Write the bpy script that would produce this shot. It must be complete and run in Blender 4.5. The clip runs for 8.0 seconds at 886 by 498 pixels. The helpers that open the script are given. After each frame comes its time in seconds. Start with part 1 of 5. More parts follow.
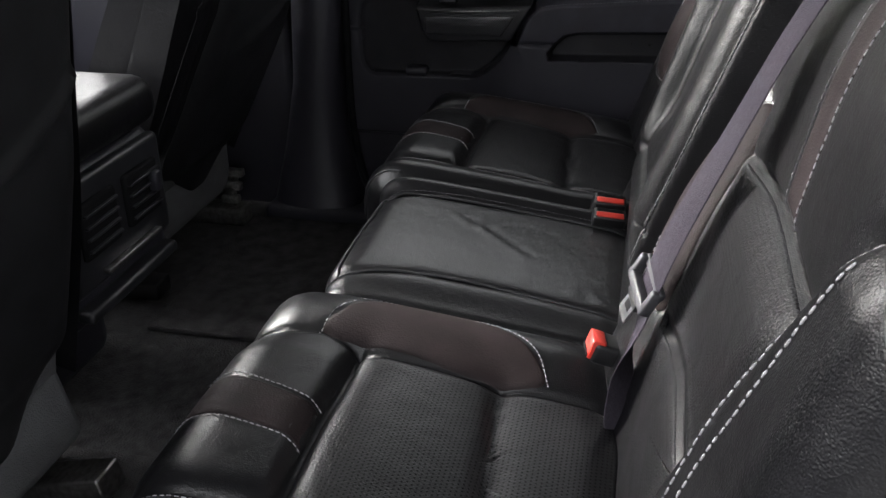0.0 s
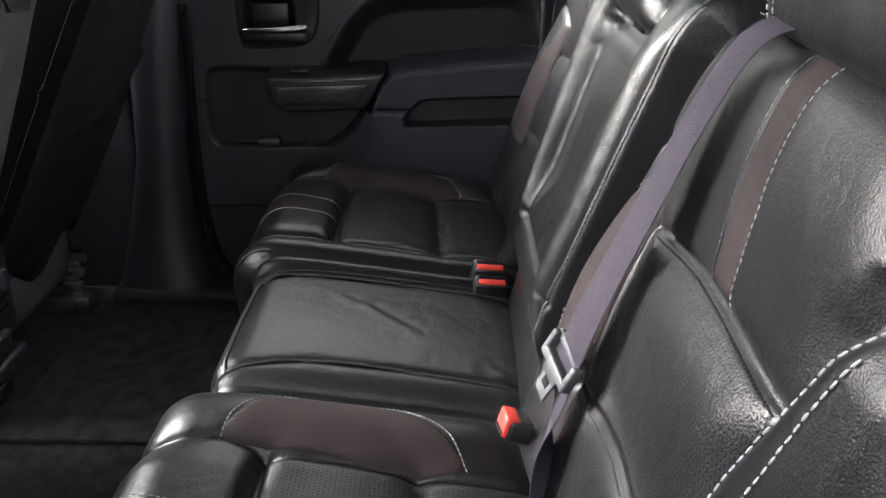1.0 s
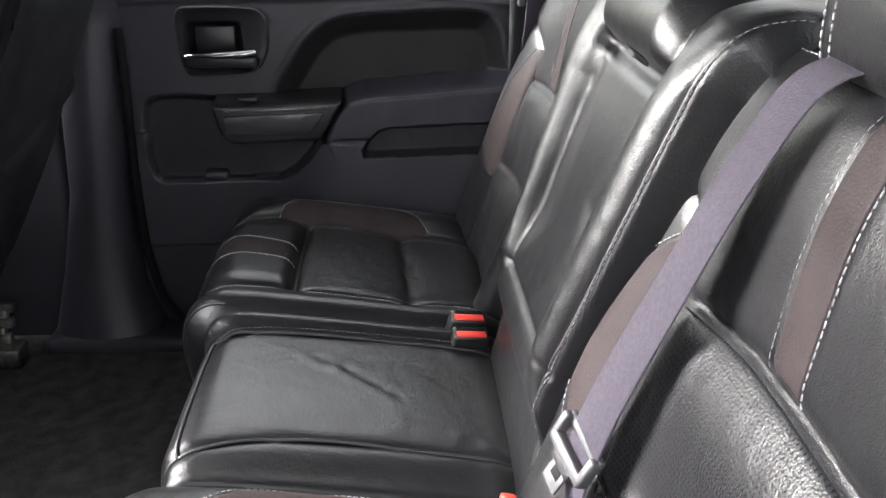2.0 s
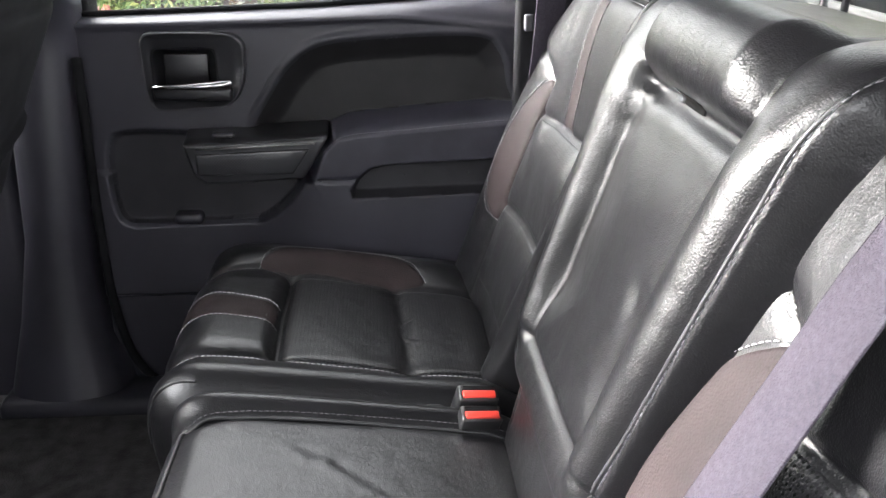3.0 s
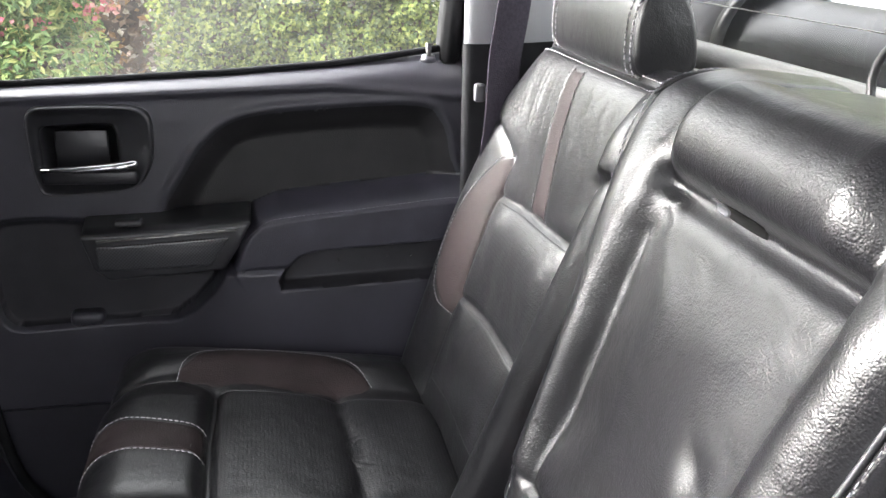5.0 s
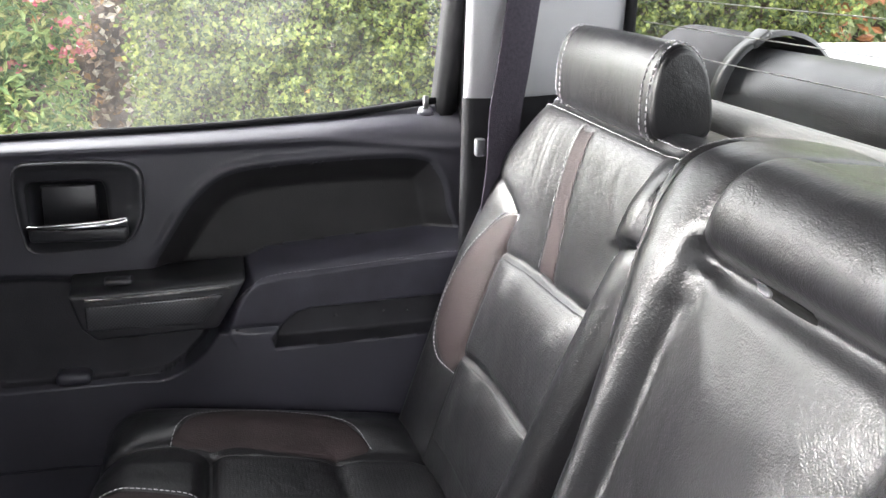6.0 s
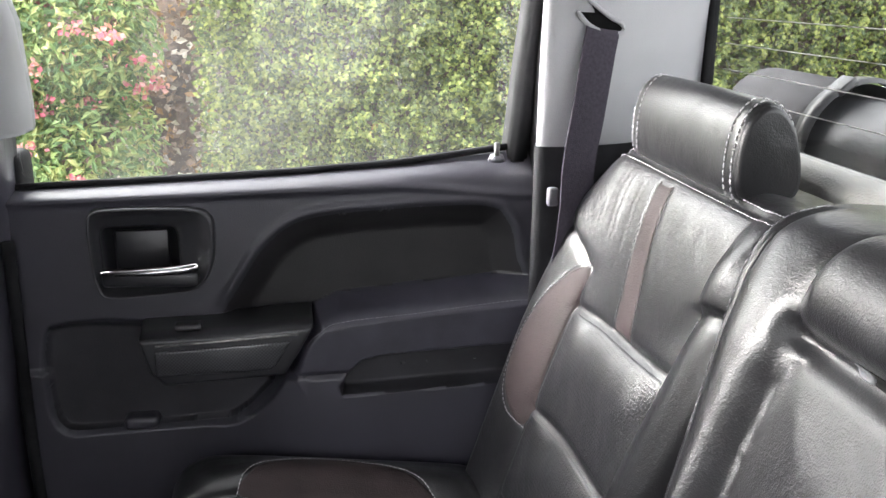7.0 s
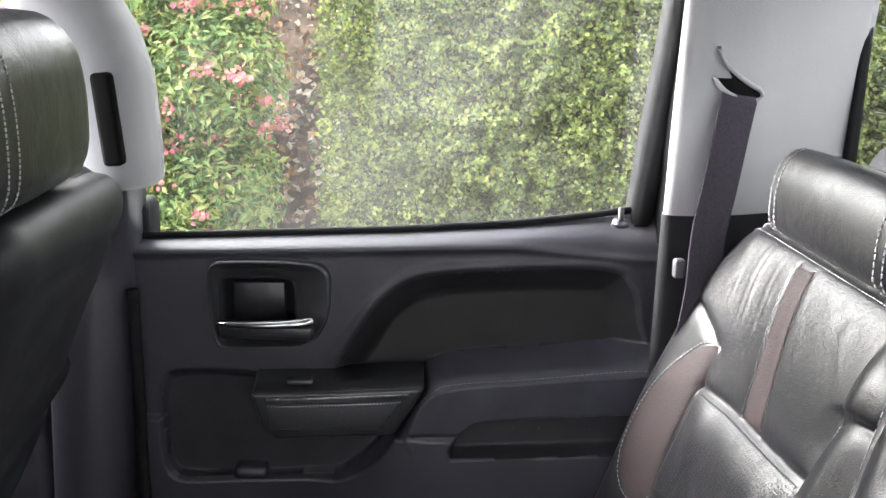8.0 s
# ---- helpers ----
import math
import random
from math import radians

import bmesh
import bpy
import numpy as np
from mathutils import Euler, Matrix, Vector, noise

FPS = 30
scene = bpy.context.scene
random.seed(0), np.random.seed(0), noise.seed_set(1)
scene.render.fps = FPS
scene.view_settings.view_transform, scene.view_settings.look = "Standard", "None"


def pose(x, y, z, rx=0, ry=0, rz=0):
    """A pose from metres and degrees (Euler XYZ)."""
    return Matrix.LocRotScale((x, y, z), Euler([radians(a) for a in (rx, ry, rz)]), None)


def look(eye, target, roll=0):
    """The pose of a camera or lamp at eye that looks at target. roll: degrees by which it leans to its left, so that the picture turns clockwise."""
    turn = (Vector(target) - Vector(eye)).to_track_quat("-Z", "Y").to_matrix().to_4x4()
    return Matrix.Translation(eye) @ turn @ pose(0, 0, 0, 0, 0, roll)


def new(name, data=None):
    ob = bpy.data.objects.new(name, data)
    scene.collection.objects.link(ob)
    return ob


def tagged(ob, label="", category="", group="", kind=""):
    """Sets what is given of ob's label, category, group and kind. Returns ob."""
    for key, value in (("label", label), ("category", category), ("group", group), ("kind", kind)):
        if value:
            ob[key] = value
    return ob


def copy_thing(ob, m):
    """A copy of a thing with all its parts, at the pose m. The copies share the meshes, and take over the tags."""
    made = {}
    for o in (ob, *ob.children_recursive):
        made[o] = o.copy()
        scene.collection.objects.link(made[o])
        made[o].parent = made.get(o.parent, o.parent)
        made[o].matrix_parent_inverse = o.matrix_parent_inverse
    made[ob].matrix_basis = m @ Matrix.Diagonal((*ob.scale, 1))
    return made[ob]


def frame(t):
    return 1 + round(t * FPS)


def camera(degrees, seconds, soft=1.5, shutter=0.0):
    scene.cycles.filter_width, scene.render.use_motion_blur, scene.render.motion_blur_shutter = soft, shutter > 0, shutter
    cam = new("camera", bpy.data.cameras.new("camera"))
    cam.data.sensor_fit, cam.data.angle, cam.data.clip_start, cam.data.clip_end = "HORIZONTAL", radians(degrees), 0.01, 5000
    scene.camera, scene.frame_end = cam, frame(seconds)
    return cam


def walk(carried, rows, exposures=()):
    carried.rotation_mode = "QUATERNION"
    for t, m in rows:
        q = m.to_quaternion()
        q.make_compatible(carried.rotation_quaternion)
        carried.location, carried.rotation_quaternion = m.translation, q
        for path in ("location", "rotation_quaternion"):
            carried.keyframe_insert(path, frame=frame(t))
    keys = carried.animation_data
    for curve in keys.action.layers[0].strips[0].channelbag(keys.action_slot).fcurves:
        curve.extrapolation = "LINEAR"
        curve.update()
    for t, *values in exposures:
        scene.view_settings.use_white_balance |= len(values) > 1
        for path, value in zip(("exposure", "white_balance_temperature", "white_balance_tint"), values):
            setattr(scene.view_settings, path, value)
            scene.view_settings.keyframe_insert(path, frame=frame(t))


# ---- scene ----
cam = camera(51.4, 8.0)
PATH = [
    (0, (-1.066, 0.075, 0.931), (0.689, 0.463, 0.054), -0.6),
    (0.5, (-1.067, 0.128, 0.943), (0.745, 0.31, 0.115), -0.7),
    (1, (-1.035, 0.158, 0.95), (0.808, 0.178, 0.173), 0.2),
    (1.5, (-0.979, 0.183, 0.95), (0.873, 0.11, 0.201), 0.6),
    (1.7, (-0.951, 0.19, 0.951), (0.898, 0.1, 0.194), 0.6),
    (2.8, (-0.756, 0.205, 0.947), (1.1, 0.081, 0.21), -0.1),
    (3, (-0.725, 0.21, 0.948), (1.129, 0.075, 0.212), 0.1),
    (3.5, (-0.665, 0.217, 0.953), (1.187, 0.061, 0.215), -0.3),
    (4, (-0.617, 0.227, 0.956), (1.232, 0.01, 0.225), 0.7),
    (4.5, (-0.578, 0.247, 0.963), (1.27, -0.029, 0.249), 0.5),
    (4.7, (-0.56, 0.254, 0.963), (1.29, -0.056, 0.268), 0.5),
    (5.8, (-0.503, 0.291, 0.987), (1.35, -0.157, 0.382), 0.8),
    (6, (-0.496, 0.302, 0.993), (1.36, -0.14, 0.39), 0.9),
    (6.5, (-0.482, 0.314, 1.003), (1.395, -0.056, 0.42), 0.3),
    (7, (-0.465, 0.311, 1.02), (1.43, -0.008, 0.464), 0.5),
    (7.5, (-0.448, 0.32, 1.034), (1.467, 0.074, 0.515), 0.9),
    (8, (-0.424, 0.318, 1.056), (1.511, 0.233, 0.556), 1.1),
]
walk(cam, [(t, look(eye, target, roll)) for t, eye, target, roll in PATH], [(0, 3.2), (1, 3.75), (1.7, 4.25), (3, 4.95), (6, 5.0), (8, 4.93)])

# ---- light ----
world = bpy.data.worlds.new("sky")
scene.world = world
world.use_nodes = True
wn, wl = world.node_tree.nodes, world.node_tree.links
sky = wn.new("ShaderNodeTexSky")
sky.sky_type, sky.sun_disc = "NISHITA", False
sky.sun_elevation, sky.sun_rotation = radians(26.5), radians(22.6)
sky.air_density, sky.dust_density = 1.0, 6.0
grey = wn.new("ShaderNodeHueSaturation")
grey.inputs["Saturation"].default_value = 0.12
wl.new(sky.outputs[0], grey.inputs["Color"])
wl.new(grey.outputs[0], wn["Background"].inputs[0])
wn["Background"].inputs[1].default_value = 0.13
sun_data = bpy.data.lights.new("sun", "SUN")
sun_data.energy, sun_data.angle, sun_data.color = 0.5, radians(60), (0.94, 0.96, 1)
sun = new("sun", sun_data)
sun.matrix_world = look((-1.2, 1.6, 1.7), (0, 0, 0))

# ---- materials ----


def material(name, colour, rough=0.5, metal=0.0, grain=0.0, grain_size=0.002, vary=0.15, vary_size=0.05, spec=0.5, coat=0.0, second=None, wrinkle=0.0, wrinkle_size=0.03, fold=0.0):
    """A surface with colour and gloss that vary at two scales, and a fine relief."""
    m = bpy.data.materials.new(name)
    m.use_nodes = True
    n, l = m.node_tree.nodes, m.node_tree.links
    p = n["Principled BSDF"]
    p.inputs["Metallic"].default_value = metal
    p.inputs["Specular IOR Level"].default_value = spec
    p.inputs["Coat Weight"].default_value = coat
    co = n.new("ShaderNodeTexCoord")
    big = n.new("ShaderNodeTexNoise")
    big.inputs["Scale"].default_value, big.inputs["Detail"].default_value = 1 / vary_size, 5
    l.new(co.outputs["Object"], big.inputs["Vector"])
    mix = n.new("ShaderNodeMix")
    mix.data_type = "RGBA"
    c = Vector(colour)
    d = Vector(second) if second else c * (1 - 2 * vary)
    mix.inputs["A"].default_value, mix.inputs["B"].default_value = (*(c * (1 + vary)), 1), (*d, 1)
    ramp = n.new("ShaderNodeMapRange")
    ramp.inputs["From Min"].default_value, ramp.inputs["From Max"].default_value = 0.3, 0.7
    l.new(big.outputs["Fac"], ramp.inputs["Value"])
    l.new(ramp.outputs[0], mix.inputs["Factor"])
    l.new(mix.outputs["Result"], p.inputs["Base Color"])
    r = n.new("ShaderNodeMapRange")
    r.inputs["To Min"].default_value, r.inputs["To Max"].default_value = rough * 0.85, min(1, rough * 1.2)
    l.new(big.outputs["Fac"], r.inputs["Value"])
    l.new(r.outputs[0], p.inputs["Roughness"])
    last = None
    for height, size in ((fold, 0.03), (wrinkle, wrinkle_size)):
        if not height:
            continue
        w = n.new("ShaderNodeTexNoise")
        w.inputs["Scale"].default_value, w.inputs["Detail"].default_value, w.inputs["Distortion"].default_value = 1 / size, 1, 0.3
        l.new(co.outputs["Object"], w.inputs["Vector"])
        b = n.new("ShaderNodeBump")
        b.inputs["Strength"].default_value, b.inputs["Distance"].default_value = 1.0, height
        l.new(w.outputs["Fac"], b.inputs["Height"])
        if last:
            l.new(last.outputs[0], b.inputs["Normal"])
        last = b
    if grain:
        v = n.new("ShaderNodeTexVoronoi")
        v.feature = "SMOOTH_F1"
        v.inputs["Scale"].default_value = 1 / grain_size
        l.new(co.outputs["Object"], v.inputs["Vector"])
        b = n.new("ShaderNodeBump")
        b.inputs["Strength"].default_value, b.inputs["Distance"].default_value = 1.0, grain
        l.new(v.outputs["Distance"], b.inputs["Height"])
        if last:
            l.new(last.outputs[0], b.inputs["Normal"])
        last = b
    if last:
        l.new(last.outputs[0], p.inputs["Normal"])
    return m


def dotted(m, pitch=0.0048, radius=0.17, deep=0.00008):
    """Adds rows of small punched holes, in the plane of the mesh's own uv in metres."""
    n, l = m.node_tree.nodes, m.node_tree.links
    p = n["Principled BSDF"]
    uv = n.new("ShaderNodeUVMap")
    sep = n.new("ShaderNodeSeparateXYZ")
    l.new(uv.outputs[0], sep.inputs[0])

    def math(op, a, b=None):
        k = n.new("ShaderNodeMath")
        k.operation = op
        for i, s in enumerate((a, b)):
            if s is None:
                continue
            if isinstance(s, (int, float)):
                k.inputs[i].default_value = s
            else:
                l.new(s, k.inputs[i])
        return k.outputs[0]

    y = math("MULTIPLY", sep.outputs[1], 1 / pitch)
    row = math("FLOOR", y)
    x = math("ADD", math("MULTIPLY", sep.outputs[0], 1 / pitch), math("MULTIPLY", row, 0.5))
    fx = math("SUBTRACT", math("FRACT", x), 0.5)
    fy = math("SUBTRACT", math("FRACT", y), 0.5)
    d = math("SQRT", math("ADD", math("MULTIPLY", fx, fx), math("MULTIPLY", fy, fy)))
    hole = n.new("ShaderNodeMapRange")
    hole.inputs["From Min"].default_value, hole.inputs["From Max"].default_value = radius, radius + 0.1
    l.new(d, hole.inputs["Value"])
    b = n.new("ShaderNodeBump")
    b.inputs["Strength"].default_value, b.inputs["Distance"].default_value = 1.0, deep
    l.new(hole.outputs[0], b.inputs["Height"])
    old = p.inputs["Normal"].links[0].from_socket
    l.new(old, b.inputs["Normal"])
    l.new(b.outputs[0], p.inputs["Normal"])
    mix = n.new("ShaderNodeMix")
    mix.data_type = "RGBA"
    mix.inputs["A"].default_value = (0.002, 0.002, 0.002, 1)
    l.new(p.inputs["Base Color"].links[0].from_socket, mix.inputs["B"])
    l.new(hole.outputs[0], mix.inputs["Factor"])
    l.new(mix.outputs["Result"], p.inputs["Base Color"])
    full = p.inputs["Specular IOR Level"].default_value
    l.new(math("ADD", math("MULTIPLY", hole.outputs[0], full * 0.6), full * 0.4), p.inputs["Specular IOR Level"])
    return m


LEATHER = material("black_leather", (0.0068, 0.0066, 0.0076), 0.32, grain=0.00026, grain_size=0.0013, wrinkle=0.00025, wrinkle_size=0.005, fold=0.0011, spec=0.37)
PERFORATED = dotted(material("perforated_leather", (0.0105, 0.0102, 0.0116), 0.34, grain=0.00035, grain_size=0.0018, wrinkle=0.0002, wrinkle_size=0.007, fold=0.0012, spec=0.35))
BROWN = material("taupe_leather", (0.025, 0.0185, 0.019), 0.6, grain=0.0003, grain_size=0.0018, wrinkle=0.0002, wrinkle_size=0.007, spec=0.1)
PIPING = material("black_piping", (0.01, 0.01, 0.0115), 0.45, grain=0.0002, grain_size=0.0015)
THREAD = material("grey_thread", (0.36, 0.345, 0.36), 0.7, vary=0.2, vary_size=0.002)
DARK_THREAD = material("dark_grey_thread", (0.16, 0.15, 0.165), 0.7, vary=0.2, vary_size=0.002)
DOOR_PLASTIC = material("black_grained_plastic", (0.03, 0.029, 0.038), 0.38, grain=0.00025, grain_size=0.0011, vary_size=0.2)
DULL_PLASTIC = material("dull_black_plastic", (0.011, 0.011, 0.0125), 0.8, grain=0.0002, grain_size=0.0012, spec=0.12)
LATCH = material("grey_latch_plastic", (0.05, 0.05, 0.055), 0.45, vary=0.1)
SHELL = material("black_seat_shell", (0.012, 0.012, 0.0135), 0.5, grain=0.0002, grain_size=0.0012, spec=0.3)
# door plastic darkened for the shade inside the shallow pocket
POCKET_SHADE = material("shaded_pocket_plastic", (0.02, 0.0195, 0.0235), 0.5, grain=0.0002, grain_size=0.0015, spec=0.3)
POUCH_PLASTIC = material("pouch_plastic", (0.019, 0.0185, 0.022), 0.5, grain=0.0002, grain_size=0.0013, spec=0.35)
PAD_VINYL = material("dark_padded_vinyl", (0.0115, 0.011, 0.012), 0.48, grain=0.00025, grain_size=0.0016, spec=0.35)
ARM_VINYL = material("blue_black_vinyl", (0.03, 0.0288, 0.039), 0.4, grain=0.00025, grain_size=0.0014, spec=0.4)
SOFT_VINYL = material("soft_black_vinyl", (0.017, 0.0165, 0.02), 0.5, grain=0.0002, grain_size=0.0011)
GLOSS_PLASTIC = material("satin_black_plastic", (0.019, 0.019, 0.022), 0.33, vary_size=0.1)
BARE = material("dull_steel", (0.12, 0.12, 0.125), 0.5, metal=0.6, vary=0.2, vary_size=0.01)
CHROME = material("chrome", (0.75, 0.75, 0.77), 0.12, metal=1.0, vary=0.05)
GREY_TRIM = material("grey_pillar_plastic", (0.24, 0.237, 0.25), 0.65, grain=0.0002, grain_size=0.0015, vary=0.04, vary_size=0.2)
CARPET = material("black_carpet", (0.04, 0.038, 0.039), 0.95, grain=0.002, grain_size=0.003, vary=0.3, vary_size=0.02)
MAT_RUBBER = material("charcoal_mat", (0.045, 0.042, 0.043), 0.9, grain=0.0015, grain_size=0.0025, vary=0.3, vary_size=0.03)
WEBBING = material("grey_webbing", (0.042, 0.037, 0.047), 0.9, spec=0.08, grain=0.0004, grain_size=0.0014, vary=0.1, vary_size=0.004)
RED = material("red_plastic", (0.62, 0.05, 0.035), 0.35, vary=0.05)
BUCKLE = material("black_buckle_plastic", (0.014, 0.014, 0.015), 0.4, vary_size=0.02)
RUBBER = material("black_rubber_seal", (0.01, 0.01, 0.011), 0.8, spec=0.1, vary_size=0.03)
# near-black that stands in for the shade inside openings
SHADE_BLACK = material("shade_black", (0.002, 0.002, 0.002), 0.9, spec=0.1)
HEADLINER = material("grey_headliner", (0.25, 0.248, 0.25), 0.95, grain=0.0006, grain_size=0.002, vary=0.05)
SHELF = material("grey_rear_panel", (0.27, 0.262, 0.25), 0.85, grain=0.0005, grain_size=0.003, vary=0.06, vary_size=0.1)
CARGO = material("black_vinyl_cover", (0.03, 0.03, 0.033), 0.42, grain=0.0003, grain_size=0.002, wrinkle=0.004, wrinkle_size=0.08)
WHITE_PAINT = material("white_car_paint", (0.78, 0.79, 0.8), 0.25, coat=0.5, vary=0.02)
STEEL = material("bare_steel", (0.35, 0.34, 0.33), 0.35, metal=1.0, vary=0.2, vary_size=0.01)


def glass(name, haze=0.05, tint=0.4):
    m = bpy.data.materials.new(name)
    m.use_nodes = True
    n, l = m.node_tree.nodes, m.node_tree.links
    n.remove(n["Principled BSDF"])
    clear, shine, veil = n.new("ShaderNodeBsdfTransparent"), n.new("ShaderNodeBsdfGlossy"), n.new("ShaderNodeBsdfTranslucent")
    clear.inputs[0].default_value = (tint, tint * 1.01, tint, 1)
    shine.inputs["Roughness"].default_value = 0.01
    veil.inputs[0].default_value = (0.8, 0.8, 0.8, 1)
    face, power, fres = n.new("ShaderNodeLayerWeight"), n.new("ShaderNodeMath"), n.new("ShaderNodeMapRange")
    face.inputs["Blend"].default_value = 0.5
    power.operation = "POWER"
    power.inputs[1].default_value = 5.0
    l.new(face.outputs["Facing"], power.inputs[0])
    l.new(power.outputs[0], fres.inputs["Value"])
    fres.inputs["To Min"].default_value, fres.inputs["To Max"].default_value = 0.05, 1.0
    # cloudy film: smudges, with the sky's misty reflection painted in as haze
    co, film, ramp = n.new("ShaderNodeTexCoord"), n.new("ShaderNodeTexNoise"), n.new("ShaderNodeMapRange")
    film.inputs["Scale"].default_value, film.inputs["Detail"].default_value = 4.5, 6
    ramp.inputs["From Min"].default_value, ramp.inputs["From Max"].default_value = 0.45, 0.75
    ramp.inputs["To Min"].default_value, ramp.inputs["To Max"].default_value = haze * 0.15, haze
    l.new(co.outputs["Object"], film.inputs["Vector"])
    l.new(film.outputs["Fac"], ramp.inputs["Value"])
    a, b = n.new("ShaderNodeMixShader"), n.new("ShaderNodeMixShader")
    l.new(ramp.outputs[0], a.inputs[0]); l.new(clear.outputs[0], a.inputs[1]); l.new(veil.outputs[0], a.inputs[2])
    l.new(fres.outputs[0], b.inputs[0]); l.new(a.outputs[0], b.inputs[1]); l.new(shine.outputs[0], b.inputs[2])
    l.new(b.outputs[0], n["Material Output"].inputs[0])
    return m


GLASS = glass("window_glass", 0.022, 0.78)
REAR_GLASS = glass("rear_glass", 0.004, 0.6)

# ---- building helpers ----


def thing(name, label, category, kind="", group="", at=(0, 0, 0)):
    ob = new(name)
    ob.location = at
    ob.empty_display_size = 0.05
    return tagged(ob, label, category, group, kind)


def solid(name, verts, faces, mat, parent=None, label="", smooth=True, uv=None):
    """One mesh object from arrays."""
    me = bpy.data.meshes.new(name)
    me.from_pydata([tuple(map(float, v)) for v in verts], [], [tuple(map(int, f)) for f in faces])
    me.materials.append(mat)
    me.polygons.foreach_set("use_smooth", [smooth] * len(me.polygons))
    if uv is not None:
        layer = me.uv_layers.new(name="uv")
        idx = np.zeros(len(me.loops), int)
        me.loops.foreach_get("vertex_index", idx)
        layer.data.foreach_set("uv", np.asarray(uv, float)[idx].ravel())
    ob = new(name, me)
    if parent:
        ob.parent = parent
        ob.matrix_parent_inverse = Matrix.Translation(-parent.location) if parent.parent is None else Matrix()
    if label:
        ob["label"] = label
    return ob


def part(name, bm, mat, parent, label="", smooth=True):
    me = bpy.data.meshes.new(name)
    bm.to_mesh(me)
    bm.free()
    me.materials.append(mat)
    me.polygons.foreach_set("use_smooth", [smooth] * len(me.polygons))
    ob = new(name, me)
    if parent:
        ob.parent = parent
        ob.matrix_parent_inverse = Matrix.Translation(-parent.location) if parent.parent is None else Matrix()
    if label:
        ob["label"] = label
    return ob


def block(lo, hi, r=0.004, seg=2, turn=None):
    """A bevelled box between two corners; turn: a matrix about its centre."""
    bm = bmesh.new()
    bmesh.ops.create_cube(bm, size=1)
    lo, hi = Vector(lo), Vector(hi)
    bmesh.ops.scale(bm, vec=hi - lo, verts=bm.verts)
    r = min(r, min(hi - lo) * 0.45)
    bmesh.ops.bevel(bm, geom=bm.edges[:], offset=r, segments=seg, profile=0.5, affect="EDGES")
    if turn is not None:
        bm.transform(turn)
    bmesh.ops.translate(bm, vec=(lo + hi) / 2, verts=bm.verts)
    return bm


def smooth_line(pts, n=60, closed=False):
    """A Catmull-Rom curve through the points, at n even steps."""
    p = np.asarray(pts, float)
    q = np.vstack([p[-1], p, p[:2]]) if closed else np.vstack([2 * p[0] - p[1], p, 2 * p[-1] - p[-2]])
    out = []
    for i in range(1, len(q) - 2):
        t = np.linspace(0, 1, 24, endpoint=False)[:, None]
        a, b, c, d = q[i - 1], q[i], q[i + 1], q[i + 2]
        out.append(0.5 * (2 * b + (c - a) * t + (2 * a - 5 * b + 4 * c - d) * t**2 + (3 * b - a - 3 * c + d) * t**3))
    out = np.vstack(out + [q[-2][None]])
    s = np.r_[0, np.cumsum(np.linalg.norm(np.diff(out, axis=0), axis=1))]
    w = np.linspace(0, s[-1], n + 1 if closed else n)
    res = np.stack([np.interp(w, s, out[:, k]) for k in range(p.shape[1])], 1)
    return res[:-1] if closed else res


def outward(v, f):
    """The same faces, turned so that a closed mesh faces outwards."""
    v = np.asarray(v, float)
    c = v.mean(0)
    total = sum(float(np.dot(v[g[0]] - c, np.cross(v[g[k]] - c, v[g[k + 1]] - c))) for g in f for k in range(1, len(g) - 1))
    return f if total >= 0 else [tuple(g)[::-1] for g in f]


def tube(line, radius, sides=8, flat=1.0, caps=True):
    """Vertices and faces of a round bar along a line of points."""
    line = np.asarray(line, float)
    tang = np.gradient(line, axis=0)
    tang /= np.linalg.norm(tang, axis=1)[:, None] + 1e-12
    up = np.array([0.13, 0.21, 0.97])
    verts, faces = [], []
    rad = np.broadcast_to(radius, (len(line),))
    for p, t, r in zip(line, tang, rad):
        a = np.cross(t, up)
        a /= np.linalg.norm(a)
        b = np.cross(a, t)
        for k in range(sides):
            ang = 2 * math.pi * k / sides
            verts.append(p + r * (math.cos(ang) * a + flat * math.sin(ang) * b))
    for i in range(len(line) - 1):
        for k in range(sides):
            j = (k + 1) % sides
            faces.append((i * sides + k, i * sides + j, (i + 1) * sides + j, (i + 1) * sides + k))
    if caps:
        faces.append(tuple(range(sides))[::-1])
        faces.append(tuple((len(line) - 1) * sides + k for k in range(sides)))
    return verts, [g[::-1] for g in faces]


def join(parts):
    verts, faces = [], []
    for v, f in parts:
        n = len(verts)
        verts += list(v)
        faces += [tuple(i + n for i in g) for g in f]
    return verts, faces


def near_line(u, v, line):
    """The distance of points (u, v) from a polyline."""
    line = np.asarray(line, float)
    best = np.full(np.shape(u), 1e9)
    for (a, b), (c, d) in zip(line[:-1], line[1:]):
        ex, ey = c - a, d - b
        t = np.clip(((u - a) * ex + (v - b) * ey) / (ex * ex + ey * ey + 1e-12), 0, 1)
        best = np.minimum(best, (u - a - t * ex) ** 2 + (v - b - t * ey) ** 2)
    return np.sqrt(best)


def inside(u, v, poly):
    """How deep points lie inside a closed outline: positive inside, negative outside."""
    poly = np.asarray(poly, float)
    odd = np.zeros(np.shape(u), bool)
    for (a, b), (c, d) in zip(poly, np.roll(poly, -1, axis=0)):
        if b == d:
            continue
        odd ^= ((b > v) != (d > v)) & (u < (c - a) * (v - b) / (d - b) + a)
    return np.where(odd, 1, -1) * near_line(u, v, np.vstack([poly, poly[:1]]))


def step(x, a, b):
    t = np.clip((x - a) / (b - a), 0, 1)
    return t * t * (3 - 2 * t)


def bell(x, w):
    return np.exp(-((x / w) ** 2))


